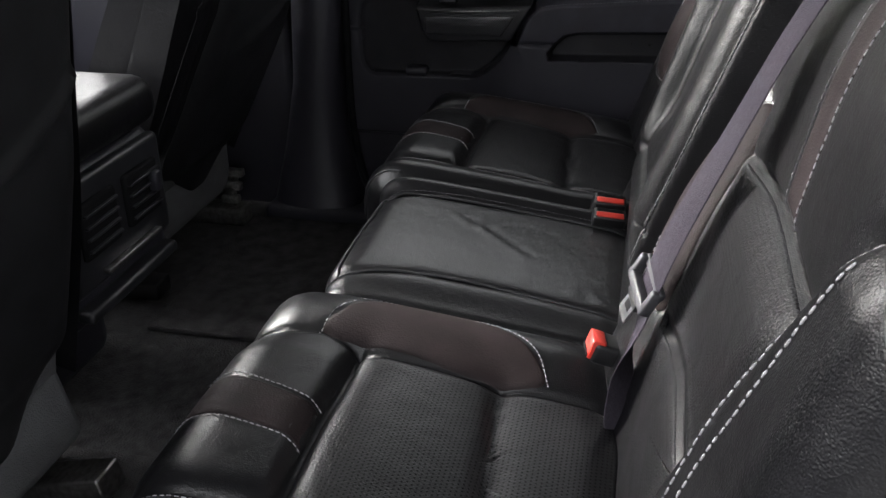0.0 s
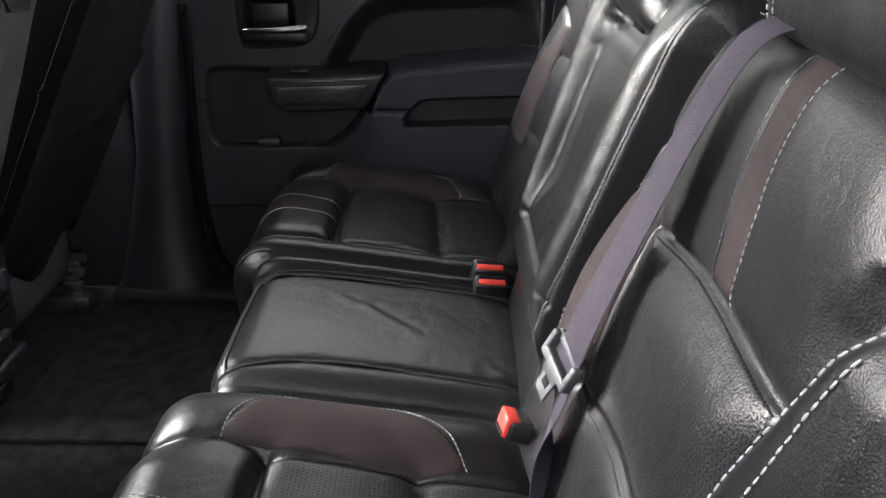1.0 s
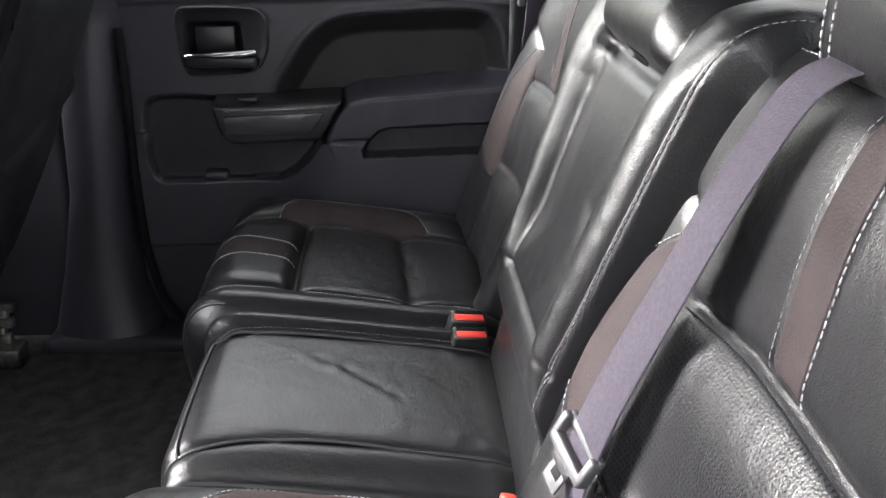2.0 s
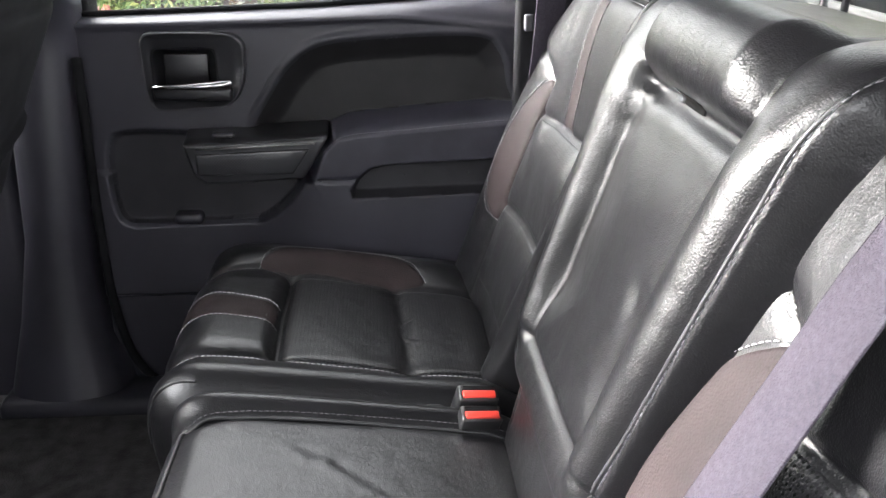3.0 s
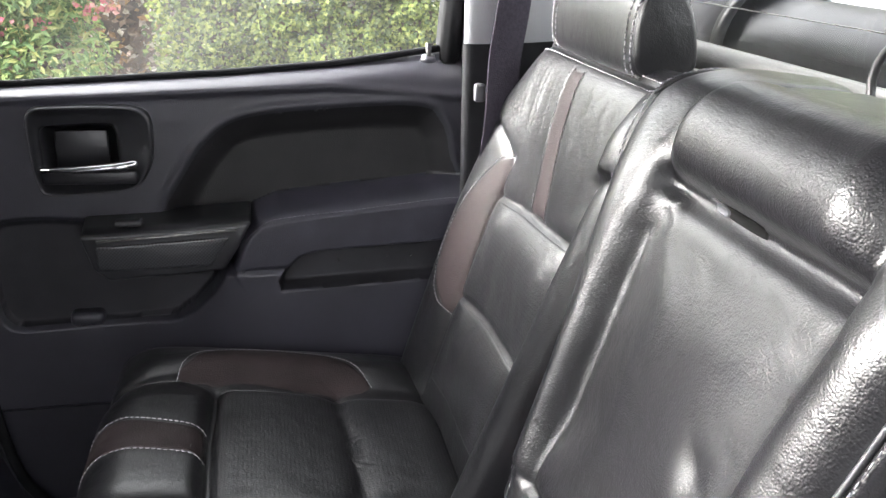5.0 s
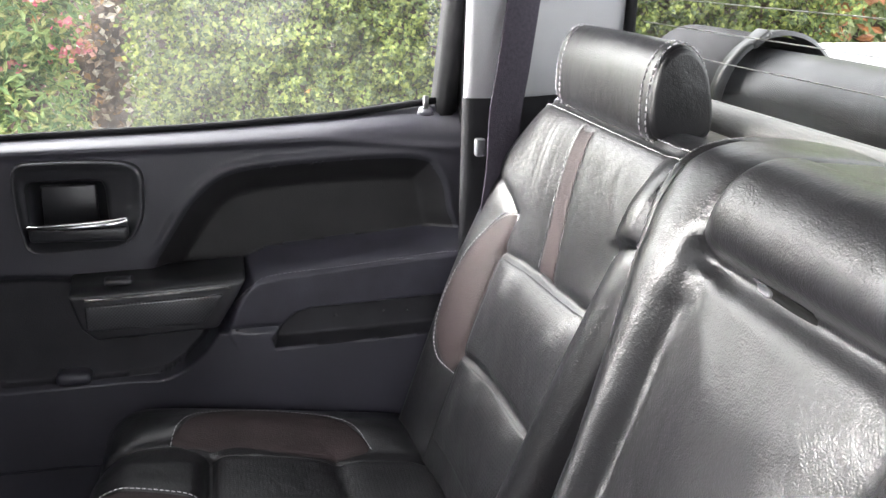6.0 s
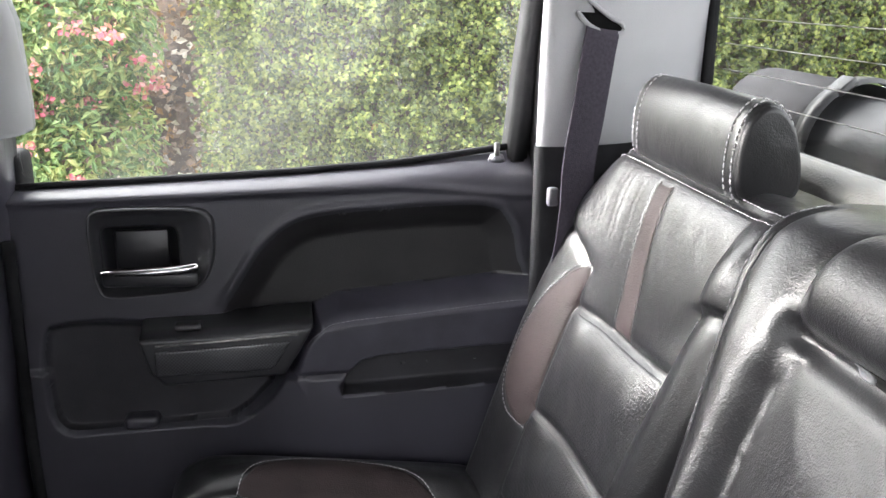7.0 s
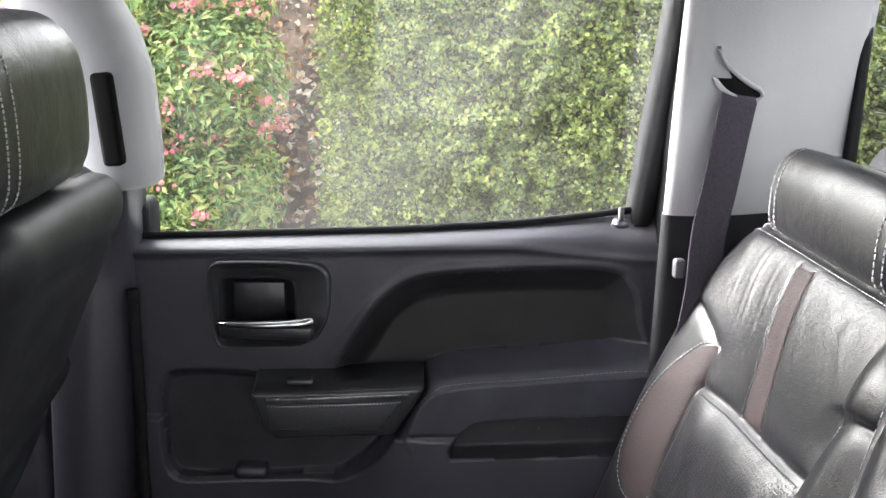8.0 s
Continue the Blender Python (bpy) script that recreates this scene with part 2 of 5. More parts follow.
def crease(d, w):
    return np.exp(-np.abs(d) / w)


class Skin:
    """A padded cover: a profile in y and z swept along x, with a relief. v runs along the profile and equals
    the given number at the profile's first point."""

    def __init__(self, profile, v0, scale, u0, u1, relief, round_edge=0.03, skirt=0.1, wave=None):
        pts = smooth_line(profile, 400)
        s = np.r_[0, np.cumsum(np.linalg.norm(np.diff(pts, axis=0), axis=1))]
        self.v, self.pts = v0 + s * scale, pts
        tang = np.gradient(pts, axis=0)
        tang /= np.linalg.norm(tang, axis=1)[:, None]
        self.nrm = np.stack([-tang[:, 1], tang[:, 0]], 1)
        self.u0, self.u1, self.relief, self.edge, self.skirt = u0, u1, relief, round_edge, skirt
        self.flip = 1.0

    def at(self, u, v, lift=0.0):
        u, v = np.asarray(u, float), np.asarray(v, float)
        e0 = np.clip(u - self.u0, 0, self.edge)
        e1 = np.clip(self.u1 - u, 0, self.edge)
        h = self.relief(u, v) + lift
        for e in (e0, e1):
            h = h - (self.edge - np.sqrt(np.maximum(self.edge**2 - (self.edge - e) ** 2, 0)))
        out = np.empty(u.shape + (3,))
        out[..., 0] = u
        for k in (0, 1):
            out[..., 1 + k] = np.interp(v, self.v, self.pts[:, k]) + self.flip * h * np.interp(v, self.v, self.nrm[:, k])
        return out

    def normal(self, u, v):
        a = self.at(u + 1e-3, v) - self.at(u - 1e-3, v)
        b = self.at(u, v + 1e-3) - self.at(u, v - 1e-3)
        n = np.cross(a, b) * self.flip
        return n / (np.linalg.norm(n, axis=-1)[..., None] + 1e-12)

    def mesh(self, name, mat, parent, step_size=0.005, label=""):
        e = self.edge
        inner = np.linspace(self.u0 + e, self.u1 - e, max(3, int((self.u1 - self.u0 - 2 * e) / step_size)))
        bend = np.array([0, 0.004, 0.02, 0.06, 0.13, 0.22, 0.34, 0.48, 0.63, 0.8])
        us = np.r_[self.u0 + bend * e, inner, (self.u1 - bend * e)[::-1]]
        vs = np.linspace(self.v[0], self.v[-1], int((self.v[-1] - self.v[0]) / step_size))
        uu, vv = np.meshgrid(us, vs, indexing="ij")
        p = self.at(uu, vv)
        # a side wall under each rounded edge
        first, last = p[:1].copy(), p[-1:].copy()
        drop = np.stack([0 * vs, np.interp(vs, self.v, self.nrm[:, 0]), np.interp(vs, self.v, self.nrm[:, 1])], 1) * self.flip
        p = np.concatenate([first - self.skirt * drop[None], p, last - self.skirt * drop[None]])
        nu, nv = p.shape[:2]
        i = np.arange(nu * nv).reshape(nu, nv)
        f = np.stack([i[:-1, :-1], i[1:, :-1], i[1:, 1:], i[:-1, 1:]], -1).reshape(-1, 4)
        if self.flip < 0:
            f = f[:, ::-1]
        uv = np.concatenate([np.stack([uu, vv], -1)[:1], np.stack([uu, vv], -1), np.stack([uu, vv], -1)[-1:]]).reshape(-1, 2)
        return solid(name, p.reshape(-1, 3), f, mat, parent, label, uv=uv)

    def insert(self, name, outline, mat, parent, label="", lift=0.001, n=140, rings=(1, 0.985, 0.95, 0.9, 0.8, 0.7, 0.6, 0.5, 0.4, 0.3, 0.2, 0.1), closed=None):
        """A sewn-in panel inside a closed outline in (u, v)."""
        o = smooth_line(outline, n, True) if closed is None else np.asarray(closed, float)
        n = len(o)
        c = o.mean(0)
        verts, uv, faces = [], [], []
        for k, r in enumerate(rings):
            q = c + (o - c) * r
            verts.append(self.at(q[:, 0], q[:, 1], -0.0006 if k == 0 else (lift * 0.6 if k == 1 else lift)))
            uv.append(q)
        verts.append(self.at(c[:1], c[1:], lift))
        uv.append(c[None])
        for k in range(len(rings) - 1):
            for j in range(n):
                faces.append((k * n + j, k * n + (j + 1) % n, (k + 1) * n + (j + 1) % n, (k + 1) * n + j))
        m = len(rings) * n
        faces += [(m - n + j, m - n + (j + 1) % n, m) for j in range(n)]
        d = o - c
        turn = np.sum(d[:, 0] * np.roll(d[:, 1], -1) - d[:, 1] * np.roll(d[:, 0], -1))
        if turn * self.flip < 0:
            faces = [f[::-1] for f in faces]
        return solid(name, np.vstack(verts), faces, mat, parent, label, uv=np.vstack(uv))

    def stitches(self, line, length=0.0048, gap=0.0018, r=0.0006, lift=0.0012, curve=True):
        """Small thread stitches along a line in (u, v)."""
        fine = smooth_line(line, 400) if curve else np.asarray(line, float)
        p = self.at(fine[:, 0], fine[:, 1], lift)
        s = np.r_[0, np.cumsum(np.linalg.norm(np.diff(p, axis=0), axis=1))]
        out, w = [], 0.0
        while w + length < s[-1]:
            t = w + length * np.array([0, 0.2, 0.8, 1])
            q = np.stack([np.interp(t, s, p[:, k]) for k in range(3)], 1)
            q += np.random.normal(0, 0.00012, (1, 3))
            out.append(tube(q, [r * 0.4, r, r, r * 0.4], 5))
            w += length + gap
        return out

    def cord(self, line, r=0.003, lift=0.0, n=120):
        fine = smooth_line(line, n)
        return tube(self.at(fine[:, 0], fine[:, 1], lift), r, 8)

# ---- rear bench ----


def cushion(shift, u0, u1, label, dent):
    """An outboard seat cushion; shift moves the sewing pattern along x."""
    a, b = 0.29 + shift, 0.553 + shift
    seam_in = [(a, 0.03), (a - 0.004, 0.2), (a + 0.006, 0.36), (a + 0.004, 0.5), (a, 0.62)]
    seam_out = [(b - 0.01, 0.03), (b - 0.008, 0.2), (b, 0.345), (b + 0.015, 0.39), (b + 0.008, 0.47), (b, 0.62)]
    seam_front = [(a, 0.346), (a + 0.13, 0.348), (b, 0.345)]
    seam_mid = [(a, 0.175), (a + 0.12, 0.18), (b - 0.008, 0.19)]
    patch = [(x + shift, y) for x, y in ((0.567, 0.39), (0.6, 0.382), (0.631, 0.358), (0.65, 0.322), (0.655, 0.28), (0.646, 0.235), (0.628, 0.2), (0.597, 0.167), (0.555, 0.148), (0.549, 0.22), (0.558, 0.295))]
    stripe = [(x + shift, y) for x, y in ((0.387, 0.352), (0.398, 0.44), (0.402, 0.52), (0.4, 0.6))], [(x + shift, y) for x, y in ((0.44, 0.352), (0.455, 0.42), (0.466, 0.47), (0.466, 0.6))]
    oval = smooth_line(patch, 120, True)

    def relief(u, v):
        h = -0.018 * crease(near_line(u, v, seam_front), 0.009) * step(u, a - 0.01, a + 0.01) - 0.012 * crease(near_line(u, v, seam_mid), 0.013)
        h = h - 0.008 * crease(near_line(u, v, seam_in), 0.006) - 0.009 * crease(near_line(u, v, seam_out), 0.006)
        mid = step(u, a - 0.005, a + 0.04) * (1 - step(u, b - 0.04, b + 0.005))
        h = h + 0.006 * mid * step(v, 0.345, 0.37) - 0.004 * mid * (1 - step(v, 0.33, 0.36))
        h = h + 0.004 * mid * bell(v - 0.27, 0.05)
        h = h + 0.016 * bell(u - b - 0.055, 0.045) * step(v, 0.03, 0.14) * (1 - step(v, 0.36, 0.5))
        h = h + 0.01 * bell(u - a + 0.045, 0.03)
        h = h - 0.0013 * crease(near_line(u, v, np.vstack([oval, oval[:1]])), 0.0025)
        for line in stripe:
            h = h - 0.0013 * crease(near_line(u, v, line), 0.0025)
        return h - 0.02 * (1 - step(v, 0.02, 0.1))

    skin = Skin([(0.02, 0.363), (0.1, 0.374), (0.2, 0.387), (0.3, 0.4), (0.4, 0.412), (0.44, 0.412), (0.468, 0.396), (0.482, 0.365), (0.48, 0.31), (0.465, 0.22)], 0.02, 1.0, u0, u1, relief, 0.045, 0.16)
    top = thing("seat_cushion", label, "car seat", group="rear bench cushions")
    skin.mesh("cover", LEATHER, top, 0.0032)
    e = 0.004
    panel = np.vstack([smooth_line(s, 30, False) for s in ([(a + e, 0.06), (a, 0.2), (a + 0.008, 0.34)], [(a + 0.01, 0.342), (a + 0.13, 0.344), (b - e, 0.341)], [(b - e, 0.34), (b - 0.012, 0.2), (b - 0.014, 0.06)], [(b - 0.016, 0.058), (a + 0.13, 0.05), (a + 0.006, 0.058)])])
    skin.insert("perforated_panel", None, PERFORATED, top, "perforated black leather panel", closed=panel, lift=0.001, rings=(1, 0.99, 0.97, 0.94, 0.9, 0.86, 0.82, 0.78, 0.74, 0.7, 0.65, 0.6, 0.55, 0.5, 0.44, 0.38, 0.3, 0.22, 0.14, 0.07))
    skin.insert("side_insert", patch, BROWN, top, "taupe leather side insert")
    s0, s1 = smooth_line(stripe[0], 60), smooth_line(stripe[1], 60)
    band = np.vstack([s0, s1[::-1]])
    skin.insert("front_stripe", None, BROWN, top, "taupe leather stripe", closed=band)
    shift_in = lambda line, d: [(x + d, y) for x, y in line]
    arc = smooth_line(patch[:9], 80)
    sew = skin.stitches(arc + (arc - arc.mean(0)) * 0.05)
    sew += skin.stitches(shift_in(stripe[0], -0.004)) + skin.stitches(shift_in(stripe[1], 0.004))
    sew += skin.stitches(shift_in(seam_in, -0.005)[:4])
    tagged(solid("stitching", *join(sew), THREAD, top), "pale grey sewing thread", kind="stuff")
    cords = [skin.cord([(u0 + 0.02, 0.43), (u0 + 0.025, 0.47), (u0 + 0.03, 0.55)], 0.0022), skin.cord([(x, y) for x, y in seam_out[3:]], 0.002, -0.003)]
    for vf in cords:
        solid("piping", *vf, PIPING, top)
    part("seat_base", block((u0 + 0.02, 0.05, 0.105), (u1 - 0.02, 0.43, 0.33), 0.02), SOFT_VINYL, top)
    return top


cushion(0.0, 0.207, 0.70, "black leather rear seat cushion with taupe inserts beside the far door", 0)
cushion(-0.82, -0.70, -0.145, "black leather rear seat cushion with taupe inserts at the open side", 0)


def centre_cushion():
    welt = [(0.157, 0.02), (0.16, 0.2), (0.155, 0.38), (0.135, 0.43), (0.125, 0.5), (0.125, 0.6)]
    low = [(-0.088, 0.02), (-0.076, 0.2), (-0.078, 0.33), (-0.105, 0.43), (-0.112, 0.5), (-0.112, 0.6)]
    folds = ([(0.075, 0.262), (0.045, 0.23), (0.02, 0.2)], [(0.1, 0.3), (0.082, 0.28), (0.08, 0.262)], [(-0.05, 0.12), (-0.045, 0.1), (-0.06, 0.085)])

    def relief(u, v):
        h = -0.006 * crease(near_line(u, v, welt), 0.006) - 0.006 * crease(near_line(u, v, low), 0.006)
        h = h + 0.012 * bell(u - 0.182, 0.018) * (1 - step(v, 0.42, 0.5)) - 0.01 * step(-u, 0.085, 0.14)
        h = h + 0.003 * bell(u - 0.02, 0.08) * bell(v - 0.24, 0.15)
        for k, f in enumerate(folds):
            h = h - 0.001 * bell(near_line(u, v, f), 0.009) + 0.0012 * bell(near_line(u, v - 0.012, f), 0.011)
        return h - 0.02 * (1 - step(v, 0.02, 0.1))

    skin = Skin([(0.02, 0.363), (0.1, 0.374), (0.2, 0.387), (0.3, 0.4), (0.38, 0.409), (0.415, 0.408), (0.437, 0.393), (0.446, 0.36), (0.442, 0.3), (0.43, 0.2)], 0.02, 1.0, -0.146, 0.208, relief, 0.012, 0.12)
    top = thing("seat_cushion", "creased black leather middle seat cushion of a bench", "car seat", group="rear bench cushions")
    skin.mesh("cover", LEATHER, top, 0.0032)
    for w in (welt[:5], low[:5], [(-0.105, 0.428), (0.0, 0.431), (0.133, 0.43)]):
        solid("piping", *skin.cord(w, 0.0022, 0.0015), PIPING, top)
    tagged(solid("stitching", *join(skin.stitches([(x + 0.006, y) for x, y in welt[:4]], r=0.0004)), DARK_THREAD, top), "dark sewing thread", kind="stuff")
    part("seat_base", block((-0.13, 0.05, 0.105), (0.19, 0.4, 0.33), 0.02), SOFT_VINYL, top)


centre_cushion()


def seat_back(label, u0, u1, inner, outer_u, patch, strip, upper, lower, cap, bolster, sewn, side, crest):
    """An outboard seat back; v is the height. inner: the seam away from the side insert; bolster: where that side's padding starts."""
    outer = [(outer_u + 0.005, 0.37), (outer_u + 0.005, 0.5), (outer_u, 0.6), patch[0]]
    oval = smooth_line(patch, 120, True)
    iu, iv = np.array(inner).T
    lo, hi = min(u0, u1), max(u0, u1)

    def relief(u, v):
        h = -0.007 * crease(near_line(u, v, upper), 0.005) - 0.005 * crease(near_line(u, v, lower), 0.004)
        h = h - 0.005 * crease(near_line(u, v, inner), 0.006) - 0.0035 * crease(near_line(u, v, outer), 0.006) - 0.006 * crease(near_line(u, v, cap), 0.006)
        h = h + 0.031 * step(u, outer_u - 0.08, outer_u + 0.1) * (1 - step(v, 0.55, 0.87)) - 0.06 * (step(u, outer_u + 0.09, outer_u + 0.18) if side > 0 else step(u, outer_u + 0.13, outer_u + 0.2))
        edge = np.interp(v, iv, iu)
        if side > 0:
            start = np.interp(v, [0.36, 0.5, 0.62, 0.69, 0.76, 0.85], [0.335, 0.312, 0.297, 0.285, 0.27, 0.25])
            t = (start - u) / np.maximum(start - np.interp(v, [0.36, 0.5, 0.63, 0.736, 0.8], [0.27, 0.245, 0.21, 0.185, 0.17]), 0.03)
            lump = np.sin(math.pi * np.clip(t, 0, 1)) ** 0.8 - 1.8 * step(t, 0.85, 1.25)
            h = h + bolster * lump * (1 - step(v, crest - 0.03, crest + 0.05)) * (t > 0)
        else:
            h = h + bolster * step(edge - u, -0.008, 0.05) * (1 - step(v, crest, crest + 0.08))
        mid = step(u - edge, 0.0, 0.05) * (1 - step(u, outer_u - 0.045, outer_u))
        wide = step(u - edge, 0.0, 0.05) * (1 - step(u, outer_u + 0.07, outer_u + 0.13))
        for v0, v1, full, skew, reach in ((0.36, 0.513, 0.008, 1.7, mid), (0.513, 0.655, 0.009, 1.7, mid), (0.66, 0.87, 0.011, 1.3, wide)):
            h = h + reach * full * np.sin(math.pi * np.clip((v - v0) / (v1 - v0), 0, 1) ** skew)
        h = h - 0.0013 * crease(near_line(u, v, np.vstack([oval, oval[:1]])), 0.0025)
        for line in strip:
            h = h - 0.0013 * crease(near_line(u, v, line), 0.0025)
        h = h - 0.003 * bell(v - (0.826 if side > 0 else 0.84), 0.004)
        if side > 0:
            fan = step(v, 0.69, 0.76) * (1 - step(v, 0.79, 0.828)) * bell(u - 0.51, 0.05)
            h = h + 0.00028 * fan * np.sin(u * 300 + 3.5 * np.sin(v * 37) + 2 * np.sin(u * 170) + v * 90)
        # the shoulder falls towards the outer side
        out = step(u, 0.56, 0.74) if side > 0 else step(-u, 0.56, 0.76)
        return h - 0.09 * out * step(v, 0.72, 0.86)

    skin = Skin([(0.065, 0.36), (0.0185, 0.5), (-0.031, 0.65), (-0.074, 0.78), (-0.09, 0.815), (-0.112, 0.832), (-0.14, 0.833), (-0.172, 0.831)], 0.36, 0.95, u0, u1, relief, 0.045, 0.06)
    skin.flip = -1.0
    top = thing("rear_seat", label, "car seat", group="rear bench backs")
    skin.mesh("cover", LEATHER, top, 0.0032)
    rings = (1, 0.99, 0.97, 0.94, 0.9, 0.84, 0.78, 0.72, 0.66, 0.6, 0.54, 0.48, 0.42, 0.36, 0.3, 0.22, 0.14, 0.07)
    vu = lambda u, line: np.interp(u, [p[0] for p in line], [p[1] for p in line])
    for name, base, head in (("perforated_panel", lower, upper), ("lumbar_panel", None, lower)):
        v1 = 0.642 if base else 0.503
        v0 = 0.523 if base else 0.395
        vs = np.linspace(v0 + 0.008, v1 - 0.006, 30)
        left = np.stack([np.interp(vs, iv, iu) + 0.005, vs], 1)
        right = np.stack([np.interp(vs, [p[1] for p in outer], [p[0] for p in outer]) - 0.005, vs], 1)
        us = np.linspace(left[-1, 0] + 0.004, right[-1, 0] - 0.004, 30)
        t = np.stack([us, vu(us, head) - 0.006], 1)
        ub = np.linspace(left[0, 0] + 0.004, right[0, 0] - 0.004, 30)
        b = np.stack([ub, vu(ub, base) + 0.006 if base else np.full(30, v0)], 1)
        skin.insert(name, None, PERFORATED, top, "perforated black leather panel", closed=np.vstack([left, t, right[::-1], b[::-1]]), lift=0.001, rings=rings)
    skin.insert("side_insert", patch, BROWN, top, "taupe leather side insert")
    band = np.vstack([smooth_line(strip[0], 60), smooth_line(strip[1], 60)[::-1]])
    skin.insert("centre_stripe", None, BROWN, top, "taupe leather stripe", closed=band)
    arc = smooth_line(patch[:9], 80)
    sew = skin.stitches(arc + (arc - arc.mean(0)) * 0.05)
    dim = skin.stitches([(x + 0.004, y) for x, y in strip[1]], r=0.00045)
    if side > 0:
        dim += skin.stitches([(x - 0.004, y) for x, y in strip[0]], r=0.00045)
    else:
        sew += skin.stitches([(x - 0.004, y) for x, y in strip[0]])
    tagged(solid("stripe_stitching", *join(dim), DARK_THREAD, top), "dark sewing thread", kind="stuff")
    for v in ((0.821, 0.831) if side > 0 else (0.835, 0.845)):
        sew += skin.stitches([(lo + 0.05, v), (lo * 0.6 + hi * 0.4, v), (lo * 0.3 + hi * 0.7, v), (hi - 0.08, v - 0.002)])
    for line, r in sewn:
        sew += skin.stitches(line, r=r, length=0.0062 if r > 0.0007 else 0.0045)
    tagged(solid("stitching", *join(sew), THREAD, top), "pale grey sewing thread", kind="stuff")
    return top


far_inner = [(0.335, 0.36), (0.312, 0.5), (0.297, 0.62), (0.285, 0.69), (0.262, 0.73), (0.225, 0.742), (0.17, 0.75)]
seat_back(
    "black leather rear seat back with taupe stripe beside the far door", 0.165, 0.705, far_inner, 0.546,
    [(0.545, 0.69), (0.572, 0.679), (0.597, 0.653), (0.617, 0.62), (0.629, 0.58), (0.632, 0.535), (0.62, 0.505), (0.592, 0.487), (0.552, 0.486), (0.549, 0.563), (0.547, 0.64)],
    ([(0.4, 0.655), (0.41, 0.745), (0.416, 0.8), (0.419, 0.815)], [(0.442, 0.653), (0.446, 0.745), (0.45, 0.8), (0.452, 0.815)]),
    [(0.29, 0.66), (0.37, 0.655), (0.45, 0.652), (0.545, 0.645)], [(0.3, 0.517), (0.44, 0.516), (0.56, 0.508)],
    [(0.541, 0.69), (0.57, 0.705), (0.62, 0.72), (0.7, 0.745)], 0.024, [([(x - 0.006, y) for x, y in far_inner[:5]], 0.0005)], 1, 0.8)
near_inner = [(-0.535, 0.36), (-0.545, 0.48), (-0.553, 0.54), (-0.578, 0.63), (-0.612, 0.72), (-0.64, 0.755), (-0.7, 0.775)]
seat_back(
    "black leather rear seat back with taupe stripe at the open side", -0.74, -0.15, near_inner, -0.272,
    [(-0.262, 0.69), (-0.235, 0.678), (-0.207, 0.652), (-0.188, 0.615), (-0.177, 0.575), (-0.177, 0.535), (-0.19, 0.505), (-0.213, 0.488), (-0.264, 0.48), (-0.266, 0.563), (-0.268, 0.64)],
    ([(-0.448, 0.662), (-0.443, 0.72), (-0.44, 0.77), (-0.444, 0.83)], [(-0.408, 0.663), (-0.402, 0.71), (-0.4, 0.756), (-0.404, 0.83)]),
    [(-0.575, 0.656), (-0.448, 0.66), (-0.387, 0.66), (-0.27, 0.65)], [(-0.55, 0.495), (-0.4, 0.5), (-0.27, 0.484)],
    [(-0.262, 0.69), (-0.22, 0.72), (-0.18, 0.745), (-0.15, 0.755)], 0.036,
    [([(-0.616, 0.52), (-0.615, 0.571), (-0.618, 0.63), (-0.637, 0.706), (-0.66, 0.754)], 0.0008), ([(-0.634, 0.52), (-0.636, 0.577), (-0.645, 0.625), (-0.662, 0.7), (-0.675, 0.74)], 0.0008)], -1, 0.78)


